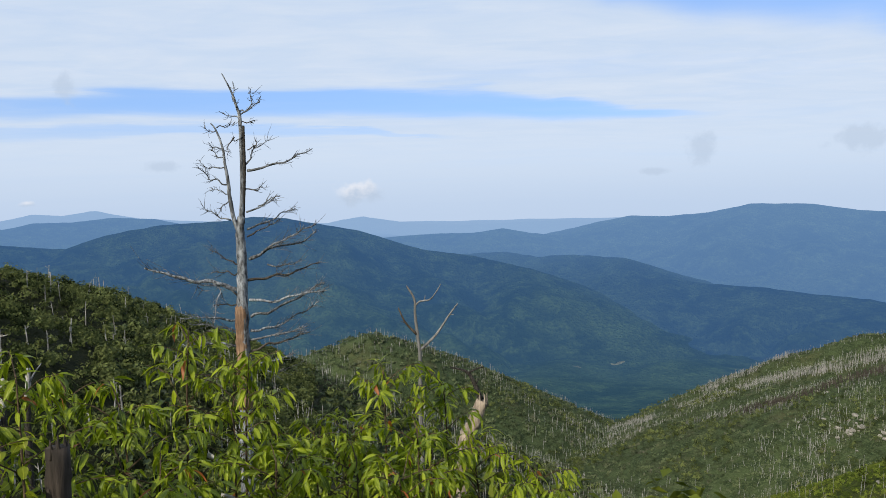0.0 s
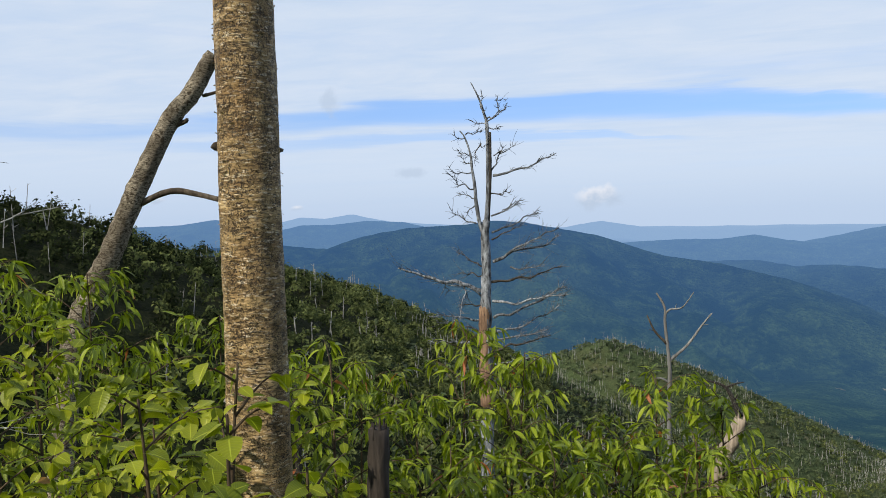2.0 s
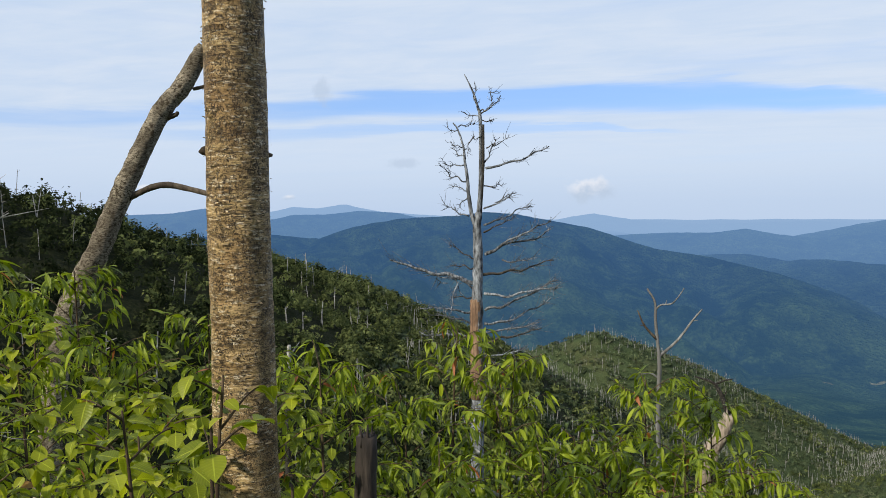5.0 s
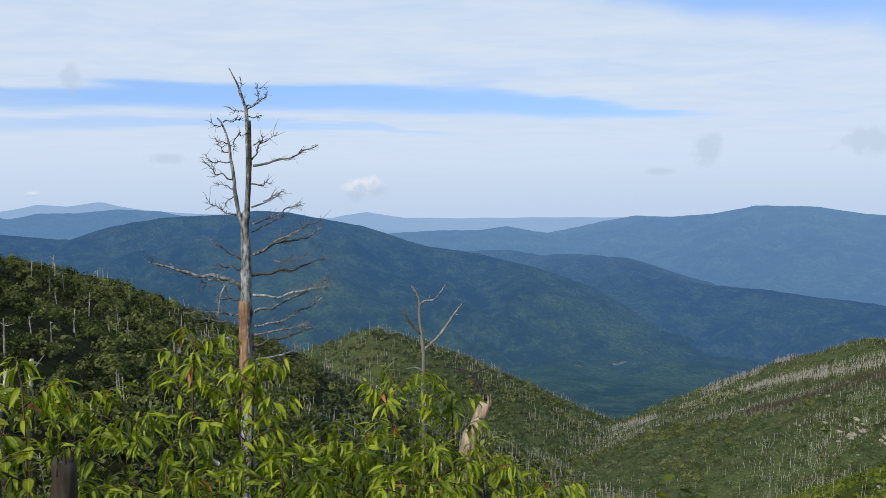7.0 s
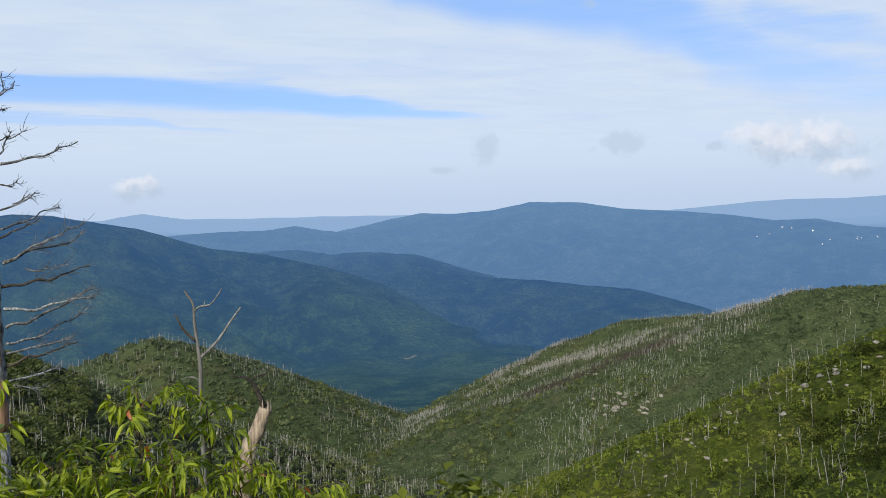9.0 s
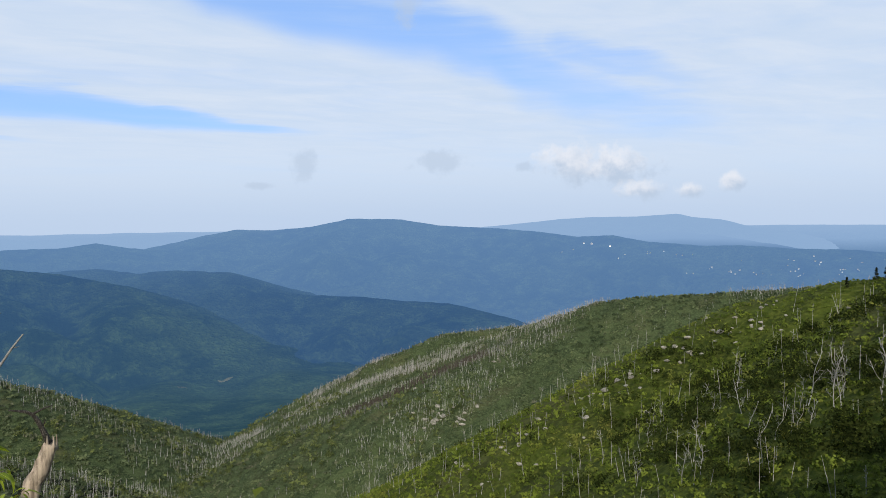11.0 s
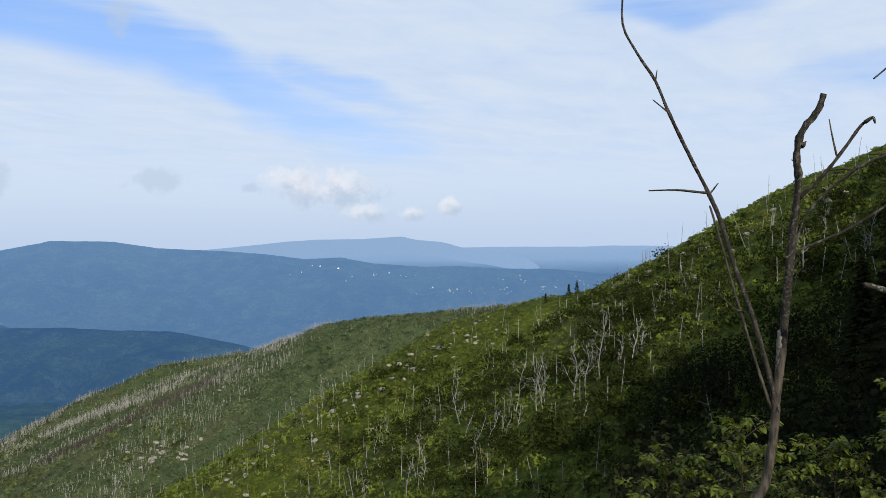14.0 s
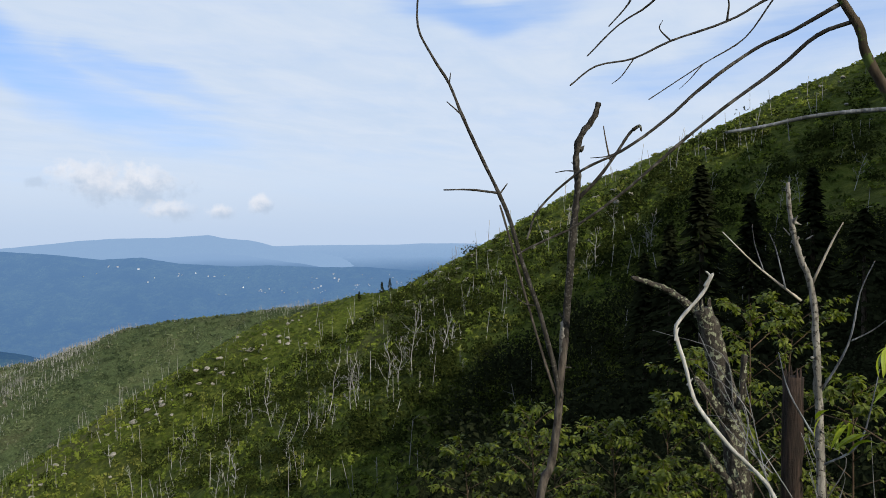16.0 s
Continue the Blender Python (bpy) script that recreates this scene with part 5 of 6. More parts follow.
part("branch_knob", limb(((0.06, 0.035, 2.24), (0.084, 0.046, 2.235), (0.088, 0.048, 2.23)), 0.015, 0.008, 8, 0.1, 4, 2, True), M_DARKWOOD, birch, "dark broken branch stub")


def flake(wide, high, curl):
    """A strip of bark paper lying round the trunk, with its lower edge curling outwards."""
    fg = Geo()
    a = np.linspace(-wide / 2, wide / 2, 5)
    v = []
    for k, u in enumerate(np.linspace(0, 1, 3)):
        rr = 0.1 + 0.0012 + curl * u ** 2
        v += [(rr * math.cos(t), rr * math.sin(t), -high * u * (1 + 0.25 * math.sin(9 * t))) for t in a]
    fg.add(v, [(k * 5 + j, k * 5 + j + 1, k * 5 + j + 6, k * 5 + j + 5) for k in range(2) for j in range(4)])
    me = fg.mesh("bark_flake")
    me.materials.append(M_FLAKE)
    return me


flakes = [flake(w_, h_, c_) for w_, h_, c_ in ((0.15, 0.004, 0.006), (0.10, 0.006, 0.010), (0.22, 0.003, 0.005), (0.06, 0.008, 0.012), (0.13, 0.005, 0.008), (0.04, 0.011, 0.009))]
for k in range(290):
    z = rng.uniform(0.7, 3.2)
    ob = new("bark_flake", flakes[k % 6])
    ob.parent = trunk
    ang = rng.uniform(-3.1, 0.7)
    s = (0.100 - 0.0045 * (z - 2)) / 0.1
    ob.matrix_basis = Matrix.Translation((-0.004 + 0.006 * math.sin(z * 1.3) - 0.006 * (z - 2.0), 0.004 * math.cos(z * 1.7), z)) @ Euler((0, 0, ang)).to_matrix().to_4x4() @ Matrix.Diagonal((s, s, rng.choice((-1, 1)) * s, 1))

# ---- broken leaning birch behind it ----
base = (-5.55, 5.05, floor_at(-5.55, 5.05) - 0.1)
ob = thing("broken_birch", base, "leaning broken-off grey birch trunk with stubs", "dead tree")
main = [base, (-5.33, 5.22, -1.2), (-5.17, 5.36, -0.53), (-5.05, 5.47, -0.18), (-4.92, 5.58, 0.24), (-4.79, 5.68, 0.60), (-4.64, 5.80, 0.99), (-4.49, 5.91, 1.22), (-4.37, 5.99, 1.49), (-4.32, 6.02, 1.57)]
part("trunk", limb(local(main, base), 0.108, 0.070, 16, 0.05, 6, 7, True), M_TREE_BARK, ob)
part("branch", limb(local(((-4.91, 5.60, 0.20), (-4.60, 5.70, 0.33), (-4.34, 5.77, 0.29), (-4.12, 5.81, 0.23), (-4.02, 5.82, 0.20)), base), 0.032, 0.019, 8, 0.08, 7), M_DARKWOOD, ob, "thin dark side branch")
part("branch_stub", limb(local(((-4.42, 5.97, 1.20), (-4.30, 6.0, 1.23), (-4.24, 6.0, 1.255)), base), 0.018, 0.011, 7, 0.1, 8), M_DARKWOOD, ob)
part("branch_stub", limb(local(((-4.62, 5.82, 0.93), (-4.53, 5.84, 0.955), (-4.50, 5.84, 0.975)), base), 0.026, 0.018, 7, 0.1, 9), M_DARKWOOD, ob)
ob.location.z -= 0.05


# ---- stumps and small dead wood by the bushes ----
def splintered(pts, r0, r1, mat, name, label, category, seed, shards=7, high=0.07):
    base = pts[0]
    ob = thing(name, base, label, category)
    part("trunk", limb(local(pts, base), r0, r1, 14, 0.07, seed, 6, True), mat, ob)
    rng = np.random.default_rng(seed)
    top = np.subtract(pts[-1], base)
    for k in range(shards):
        a = k * 6.283 / shards + rng.uniform(-0.3, 0.3)
        p = top + np.array([math.cos(a), math.sin(a), 0]) * r1 * 0.72
        q = p + np.array([math.cos(a) * 0.1 * r1, math.sin(a) * 0.1 * r1, rng.uniform(0.3, 1.0) * high])
        part("splinter", limb((p - np.array([0, 0, r1]), q), r1 * 0.33, r1 * 0.06, 4, 0.1, seed + k, 2), mat, ob)
    return ob


splintered(((-1.245, 2.38, floor_at(-1.245, 2.38) - 0.1), (-1.245, 2.38, -1.1), (-1.24, 2.38, -0.73)), 0.046, 0.034, M_STUMP, "tree_stump", "dark charred snapped-off sapling stump", "stump", 31, 6, 0.045)
ob = splintered(((0.05, 13.0, floor_at(0.05, 13.0) - 0.2), (0.29, 13.0, -4.19), (0.48, 12.99, -3.70), (0.62, 12.98, -3.34)), 0.15, 0.10, M_TAN, "leaning_snag", "pale bare leaning trunk broken off at the top", "dead tree", 32, 5, 0.2)
bb = tuple(ob.location)
part("branch", limb(local(((0.60, 12.98, -3.32), (0.47, 12.99, -3.00), (0.35, 13.0, -2.83), (0.08, 13.0, -2.75)), bb), 0.055, 0.012, 6, 0.08, 33), M_BLACKBARK_SHADED, ob, "thin dark forked branch")
part("branch", limb(local(((0.38, 13.0, -2.86), (0.52, 12.99, -2.79), (0.66, 12.98, -2.75)), bb), 0.022, 0.008, 5, 0.08, 34), M_BLACKBARK_SHADED, ob, "thin dark forked branch")
part("branch", limb(local(((0.52, 12.99, -3.05), (0.56, 12.95, -2.95)), bb), 0.016, 0.008, 5, 0.08, 35), M_BLACKBARK_SHADED, ob, "thin dark forked branch")

fb = (-0.55, 17.0, floor_at(-0.55, 17.0) - 0.2)
ob = thing("dead_sapling", fb, "slender dead grey sapling with forked bare branches", "dead tree")
part("stem", limb(local((fb, (-0.59, 16.99, -4.6), (-0.57, 16.99, -3.45), (-0.61, 16.99, -2.93), (-0.66, 16.99, -2.42), (-0.67, 16.99, -2.03), (-0.83, 16.98, -1.74)), fb), 0.054, 0.02, 8, 0.05, 36), M_GREYSTEM, ob)
for k, (pts, r) in enumerate(((((-0.66, 16.99, -2.19), (-0.55, 16.96, -2.08), (-0.33, 16.9, -2.04), (-0.2, 16.9, -1.9), (-0.07, 16.9, -1.70)), 0.028),
                              (((-0.59, 16.99, -3.21), (-0.22, 17.1, -2.88), (0.10, 17.2, -2.44), (0.30, 17.2, -2.18)), 0.045),
                              (((-0.63, 16.99, -2.83), (-0.88, 16.9, -2.54), (-1.03, 16.9, -2.21)), 0.038), (((-0.59, 16.99, -3.68), (-0.75, 16.95, -3.58), (-0.95, 16.9, -3.6)), 0.03),
                              (((-0.45, 16.93, -2.06), (-0.42, 16.9, -1.95)), 0.014), (((0.10, 17.2, -2.44), (0.22, 17.2, -2.42)), 0.014), (((-0.88, 16.9, -2.54), (-0.98, 16.9, -2.52)), 0.014))):
    part("branch", limb(local(pts, fb), r * 0.85, r * 0.36, 6, 0.06, 40 + k), M_DARKWOOD if k in (2, 6) else M_GREYSTEM, ob)

# bare bleached twigs among the cherries
tb = (-2.74, 1.68, floor_at(-2.74, 1.68))
ob = thing("dead_shrub", tb, "leafless grey shrub with pale curling twigs", "dead shrub")
for k, (pts, r) in enumerate((((tb, (-2.72, 1.70, -0.9), (-2.72, 1.70, -0.55), (-2.71, 1.70, -0.30), (-2.69, 1.74, 0.17), (-2.66, 1.77, 0.34), (-2.67, 1.76, 0.50), (-2.69, 1.73, 0.70)), 0.014),
                              (((-2.71, 1.70, -0.30), (-2.68, 1.75, -0.13), (-2.62, 1.82, -0.04), (-2.49, 1.98, 0.0), (-2.42, 2.05, 0.05)), 0.009),
                              (((-2.66, 1.77, 0.36), (-2.64, 1.80, 0.44), (-2.59, 1.86, 0.50), (-2.55, 1.91, 0.61)), 0.006), (((-2.64, 1.80, 0.44), (-2.58, 1.88, 0.45)), 0.004),
                              (((-2.67, 1.76, 0.20), (-2.62, 1.82, 0.25), (-2.61, 1.83, 0.29)), 0.005), (((-2.70, 1.72, 0.01), (-2.65, 1.79, 0.09), (-2.55, 1.90, 0.19), (-2.47, 1.99, 0.21)), 0.007),
                              (((-2.73, 1.68, -0.64), (-2.68, 1.75, -0.56), (-2.59, 1.86, -0.57), (-2.51, 1.95, -0.45)), 0.007), (((-2.66, 1.78, -0.11), (-2.60, 1.86, -0.14), (-2.52, 1.95, -0.10)), 0.005),
                              (((-2.72, 1.70, -0.42), (-2.66, 1.78, -0.36), (-2.58, 1.88, -0.30), (-2.55, 1.92, -0.2)), 0.006), (((-2.72, 1.7, -0.8), (-2.6, 1.9, -0.7), (-2.45, 2.05, -0.72)), 0.006))):
    tw = part("twig", limb(local(pts, tb), r * 0.6, r * 0.22, 6, 0.10, 60 + k, 2), M_WHITE if k not in (0, 2) else M_SNAG, ob)
    rng = np.random.default_rng(70 + k)
    c = spline(local(pts, tb), 3)
    for j in range(2 if k == 0 else 4):
        i = int(rng.uniform(0.35 if k else 0.7, 0.97) * (len(c) - 1))
        d = c[min(i + 1, len(c) - 1)] - c[i - 1]
        d = d / np.linalg.norm(d) + rng.normal(0, 0.45, 3) * (0.6, 0.6, 1.0)
        ln = rng.uniform(0.05, 0.15)
        part("twiglet", limb((c[i], c[i] + d * ln * 0.55 + rng.normal(0, 0.008, 3), c[i] + d * ln), r * 0.25, 0.0008, 5, 0.05, 80 + j, 2), M_WHITE, tw)
# bleached broken trunks that rise from the slope below and stand out over the bushes
for k, (a, e, lean, fork) in enumerate(((-29.0, -9.9, 0.25, 1), (-30.5, -10.4, 0.12, 0), (-31.2, -11.2, -0.5, 0))):
    px, py, pz = at(a, e, 48.0)
    b0 = (px - lean, py, floor_at(px, py) - 0.3)
    ob = thing("snapped_tree", b0, "bleached trunk of a snapped dead tree", "dead tree", "snapped trees on the slope")
    part("trunk", limb(local((b0, (px - lean * 0.8, py, pz - 4.0), (px - lean * 0.6, py, pz - 1.6)), b0), 0.24, 0.15, 9, 0.08, 450 + k, 6, True), M_BLACKBARK_SHADED, ob, "dark bark on the lower trunk")
    part("bare_top", limb(local(((px - lean * 0.6, py, pz - 1.65), (px - lean * 0.2, py, pz - 0.7), (px, py, pz)), b0), 0.15, 0.11, 9, 0.12, 430 + k, 6, True), M_WHITE, ob, "bleached bare wood")
    if fork:
        part("branch", limb(local(((px, py, pz - 0.8), (px + 0.25, py + 0.1, pz - 0.35), (px + 0.62, py + 0.2, pz + 0.2)), b0), 0.08, 0.025, 6, 0.1, 440, 3), M_SNAG, ob)
# bleached fallen sticks in the bushes
for k, pts in enumerate((((-1.42, 4.0, -1.55), (-1.2, 4.02, -1.52), (-0.95, 4.0, -1.66)), ((-1.35, 4.2, -1.35), (-1.18, 4.2, -1.45), (-1.05, 4.2, -1.52)), ((-2.0, 2.6, -0.72), (-1.93, 2.66, -0.80), (-1.9, 2.7, -0.86)))):
    b0 = pts[0]
    st = tagged(new("fallen_stick", limb(local(pts, b0), 0.014, 0.008, 7, 0.08, 80 + k).mesh("fallen_stick")), "bleached fallen stick caught in the bushes", "stick", "sticks caught in the bushes")
    st.data.materials.append(M_WHITE)
    st.location = b0

# ---- great dead tree ----
GB = np.array((-9.41, 34.75, floor_at(-9.41, 34.75) - 0.3))
PX = 0.0255   # metres per unit of the sketch below


def snag_at(u, v, depth=0.0):
    """Sketch units (across, down) to the tree's own metres."""
    x, z = u - 436, 860 - v
    across = np.array((0.965, 0.262, 0.0))
    away = np.array((-0.262, 0.965, 0.0))
    return across * (0.02492 * x + 0.00093 * z + 0.044) + away * depth + np.array((0, 0, 0.02602 * z - 0.00075 * x + 0.085 - 12.80 - GB[2]))


def snag_line(pts, swing=0.0):
    n = len(pts)
    return [snag_at(u, v, swing * i / max(1, n - 1)) for i, (u, v) in enumerate(pts)]


snag = thing("dead_pine", tuple(GB), "tall weathered dead pine with bare broken branches", "dead tree")
part("trunk", limb([np.array((0, 0, 0))] + snag_line(((435, 760), (432, 640), (428, 560), (427, 500), (426, 440), (423, 405), (425, 380))), 0.32, 0.175, 14, 0.07, 90, 5), M_GREAT, snag)
part("bare_wood", limb(snag_line(((434, 720), (431, 660), (429, 628), (427, 590), (426, 552), (425, 538)), 0.0), 0.325, 0.268, 14, 0.06, 91, 4), M_BARE, snag, "reddish bare wood where bark fell away")
part("leader", limb(snag_line(((424, 400), (427, 350), (427, 316), (425, 247), (422, 202), (418, 190), (412, 172), (407, 160), (399, 145), (391, 131))), 0.125, 0.02, 8, 0.08, 92), M_GREAT, snag)
part("leader", limb(snag_line(((422, 408), (413, 385), (405, 345), (402, 316), (396, 285), (393, 261), (381, 229), (372, 218))), 0.11, 0.03, 8, 0.08, 93), M_GREAT, snag)
part("leader", limb(snag_line(((428, 392), (430, 330), (431, 293), (430, 255), (429, 220)), -0.12), 0.085, 0.05, 8, 0.1, 94, 4, True), M_BLACKBARK_SHADED, snag, "dark charred broken leader")
BRANCHES = (
    ((422, 195), (429, 192), (443, 181), (443, 163), (459, 161)), ((424, 200), (440, 190), (455, 176), (459, 170)), ((420, 190), (412, 178), (410, 150)), ((424, 212), (440, 213), (452, 211)), ((421, 206), (405, 204), (392, 198)),
    ((436, 298), (478, 289), (514, 275), (551, 257)), ((432, 293), (443, 271), (455, 252), (475, 241)), ((436, 262), (448, 252), (452, 238)), ((434, 371), (469, 355), (494, 342)), ((455, 360), (475, 348), (490, 347)),
    ((436, 401), (469, 390), (496, 371), (526, 360)), ((436, 414), (468, 398), (492, 385)), ((439, 454), (478, 431), (524, 408), (558, 390)), ((441, 452), (487, 431), (533, 424), (565, 404)), ((472, 463), (505, 465), (533, 454)),
    ((436, 491), (487, 482), (524, 477), (570, 458)), ((440, 526), (487, 526), (540, 512), (574, 505)), ((442, 556), (487, 542), (546, 514), (576, 495)), ((442, 581), (487, 576), (528, 562), (572, 535)),
    ((442, 618), (487, 606), (524, 595), (551, 588)), ((440, 643), (492, 636), (524, 622)), ((440, 598), (500, 586), (545, 575)),
    ((418, 507), (381, 493), (336, 488), (294, 475), (260, 468)), ((420, 463), (400, 452), (370, 436)), ((395, 293), (372, 296), (353, 284)), ((400, 323), (372, 316), (347, 293)), ((407, 385), (381, 378), (358, 358)),
    ((420, 478), (395, 477), (376, 476)), ((418, 560), (381, 556), (350, 552), (322, 549)), ((418, 583), (381, 569), (335, 562)), ((420, 608), (381, 602), (340, 604), (318, 602)), ((418, 533), (390, 534), (377, 534)), ((418, 517), (386, 498), (340, 489)),
    ((393, 261), (380, 258), (366, 250)), ((396, 280), (382, 274), (370, 262)), ((413, 240), (404, 255), (399, 275)), ((425, 240), (416, 247), (410, 232)), ((382, 229), (372, 232), (356, 226)), ((382, 225), (400, 222), (416, 216)),
    ((352, 490), (353, 505), (366, 508)), ((385, 493), (383, 520), (378, 560)), ((402, 340), (388, 335), (372, 330)), ((430, 640), (470, 655), (505, 660)), ((430, 330), (455, 330), (470, 325)), ((405, 350), (392, 362), (388, 372)),
)
rng = np.random.default_rng(95)
for k, pts in enumerate(BRANCHES):
    ln = math.dist(pts[0], pts[-1])
    swing = rng.uniform(-0.5, 0.5) * ln * PX
    line = spline(snag_line(pts, swing), 3)
    line[1:] += rng.normal(0, 0.045, line[1:].shape)
    r = 0.020 + 0.00034 * ln + (0.035 if k == 22 else 0)
    br = part("limb", limb(line, r, r * 0.3, 6, 0.08, 200 + k, 3), (M_GREAT, M_SNAG, M_GREAT, M_GREYBARK)[k % 4], snag)
    c = spline(line, 5)
    tw = Geo()
    for j in range(int(ln / 2.6)):
        i = int(rng.uniform(0.25, 0.98) * (len(c) - 1))
        d = c[min(i + 1, len(c) - 1)] - c[max(i - 1, 0)]
        d = d / (np.linalg.norm(d) + 1e-9)
        d = d + rng.normal(0, 0.65, 3) + np.array((0, 0, 0.1))
        e = c[i] + d * rng.uniform(0.10, 0.22 if k < 5 else (0.30 if pts[0][1] < 430 else 0.5))
        tube(tw, (c[i], (c[i] + e) / 2 + rng.normal(0, 0.04, 3), e), 0.014, 0.006, 3, 2)
    if tw.n:
        part("twig_spray", tw, M_SNAG, br, kind="stuff")

# ---- dead wood at the ravine's edge ----
def knots(ob, pts, base, r, n, mat, seed):
    """Short broken stubs and swellings along a stem."""
    rng = np.random.default_rng(seed)
    c = spline(local(pts, base), 8)
    for _ in range(n):
        i = int(rng.uniform(0.05, 0.95) * (len(c) - 1))
        d = rng.normal(0, 1, 3) * (1, 1, 0.6) + np.array((0, 0, 0.4))
        d = d / np.linalg.norm(d)
        part("stub", limb((c[i], c[i] + d * r * 1.2, c[i] + d * r * rng.uniform(1.6, 3.6)), r * rng.uniform(0.45, 0.8), r * 0.12, 6, 0.15, seed + i, 2), mat, ob)


cb = (4.88, 1.42, floor_at(4.88, 1.42) - 0.1)
ob = thing("crooked_snag", cb, "crooked forked dead sapling with dark flaking bark", "dead tree")
part("trunk", limb(local((cb, (4.89, 1.39, -1.63), (4.91, 1.32, -1.35), (4.92, 1.28, -1.07), (4.93, 1.27, -0.87), (4.94, 1.24, -0.59)), cb), 0.026, 0.022, 12, 0.10, 300, 6), M_GREYBARK, ob)
part("upper_trunk", limb(local(((4.94, 1.245, -0.62), (4.95, 1.21, -0.19), (4.96, 1.18, 0.15), (4.96, 1.16, 0.35), (4.96, 1.17, 0.49), (4.97, 1.14, 0.62), (4.99, 1.07, 0.72), (4.99, 1.04, 0.81)), cb), 0.022, 0.016, 12, 0.16, 301, 6, True), M_BLACKBARK_SHADED, ob, "dark flaking bark")
knots(ob, ((4.92, 1.28, -1.07), (4.94, 1.24, -0.59), (4.95, 1.21, -0.19), (4.96, 1.16, 0.35), (4.97, 1.14, 0.62)), cb, 0.02, 10, M_BLACKBARK_SHADED, 306)
part("branch", limb(local(((4.96, 1.16, 0.24), (4.99, 1.04, 0.37), (5.02, 0.95, 0.50), (5.04, 0.88, 0.61), (5.04, 0.84, 0.65)), cb), 0.012, 0.007, 8, 0.12, 302), M_BLACKBARK_SHADED, ob)
part("twig", limb(local(((5.01, 0.98, 0.47), (5.0, 1.0, 0.58), (5.0, 1.015, 0.67)), cb), 0.006, 0.003, 5, 0, 303), M_DARKWOOD, ob)
part("twig", limb(local(((5.04, 0.85, 0.64), (5.03, 0.81, 0.66), (5.03, 0.80, 0.63)), cb), 0.012, 0.005, 5, 0, 304), M_LICHEN, ob)

part("bare_patch", limb(local(((4.94, 1.255, -0.72), (4.941, 1.25, -0.60), (4.945, 1.245, -0.50)), cb), 0.0235, 0.0228, 12, 0.08, 305, 4), M_LICHENPALE, ob, "bleached patch where bark fell off")
part("stem", limb(local(((4.926, 1.273, -0.977), (4.915, 1.289, -0.815), (4.883, 1.370, -0.459), (4.850, 1.468, -0.156), (4.829, 1.532, 0.092), (4.796, 1.597, 0.276), (4.753, 1.694, 0.503), (4.710, 1.792, 0.740), (4.678, 1.867, 0.945), (4.634, 1.954, 1.107), (4.591, 2.029, 1.291), (4.591, 2.018, 1.561)), cb),
     0.0165, 0.006, 8, 0.1, 310), M_BLACKBARK_SHADED, ob)
part("stem", limb(local(((4.915, 1.295, -0.934), (4.883, 1.360, -0.696), (4.867, 1.468, -0.318), (4.840, 1.532, -0.048), (4.807, 1.597, 0.211)), cb), 0.009, 0.006, 7, 0.08, 311), M_GREYBARK, ob)
for k, (pts, r) in enumerate(((((4.786, 1.608, 0.287), (4.721, 1.759, 0.308), (4.656, 1.900, 0.308)), 0.010), (((4.796, 1.597, 0.276), (4.818, 1.554, 0.341)), 0.008), (((4.710, 1.792, 0.751), (4.667, 1.878, 0.837)), 0.007),
                              (((4.678, 1.867, 0.945), (4.678, 1.856, 1.010)), 0.007), (((4.872, 1.403, -0.394), (4.850, 1.478, -0.372), (4.818, 1.576, -0.264)), 0.006))):
    part("twig", limb(local(pts, cb), r * 0.8, r * 0.4, 6, 0.05, 315 + k), M_BLACKBARK_SHADED, ob)

lb = (4.73, 0.18, floor_at(4.73, 0.18) - 0.1)
ob = splintered((lb, (4.73, 0.22, -1.57), (4.73, 0.24, -1.34), (4.73, 0.27, -1.04), (4.72, 0.32, -0.75), (4.72, 0.37, -0.52), (4.71, 0.42, -0.36)), 0.07, 0.047, M_LICHEN, "lichen_trunk", "rotten dead trunk crusted with pale lichen", "dead tree", 320, 6, 0.06)
part("branch", limb(local(((4.71, 0.45, -0.38), (4.69, 0.57, -0.28), (4.67, 0.68, -0.23), (4.65, 0.77, -0.20)), lb), 0.022, 0.012, 8, 0.12, 321), M_LICHEN, ob)
part("branch_stub", limb(local(((4.69, 0.30, -0.93), (4.62, 0.39, -0.78), (4.61, 0.44, -0.71)), lb), 0.028, 0.014, 8, 0.12, 322), M_LICHEN, ob)
part("branch_stub", limb(local(((4.69, 0.25, -1.30), (4.62, 0.35, -1.14), (4.61, 0.41, -1.05)), lb), 0.026, 0.014, 8, 0.12, 323), M_LICHEN, ob)
part("bark_slab", limb(local(((4.66, 0.23, -0.85), (4.64, 0.22, -0.78), (4.64, 0.21, -0.58)), lb), 0.022, 0.016, 6, 0.15, 324, 4, True), M_LICHEN, ob)

wb = (2.16, -0.12, floor_at(2.16, -0.12))
ob = thing("bleached_branch", wb, "curving bleached white dead stem", "dead branch")
part("stem", limb(local((wb, (2.155, -0.10, -0.85), (2.15, -0.08, -0.53), (2.15, -0.06, -0.46), (2.15, -0.03, -0.42), (2.14, 0.02, -0.37), (2.13, 0.08, -0.29), (2.13, 0.10, -0.22), (2.13, 0.12, -0.15), (2.13, 0.11, -0.12), (2.14, 0.07, -0.07), (2.14, 0.05, -0.03)), wb),
     0.0046, 0.0030, 10, 0.16, 330), M_WHITE, ob)
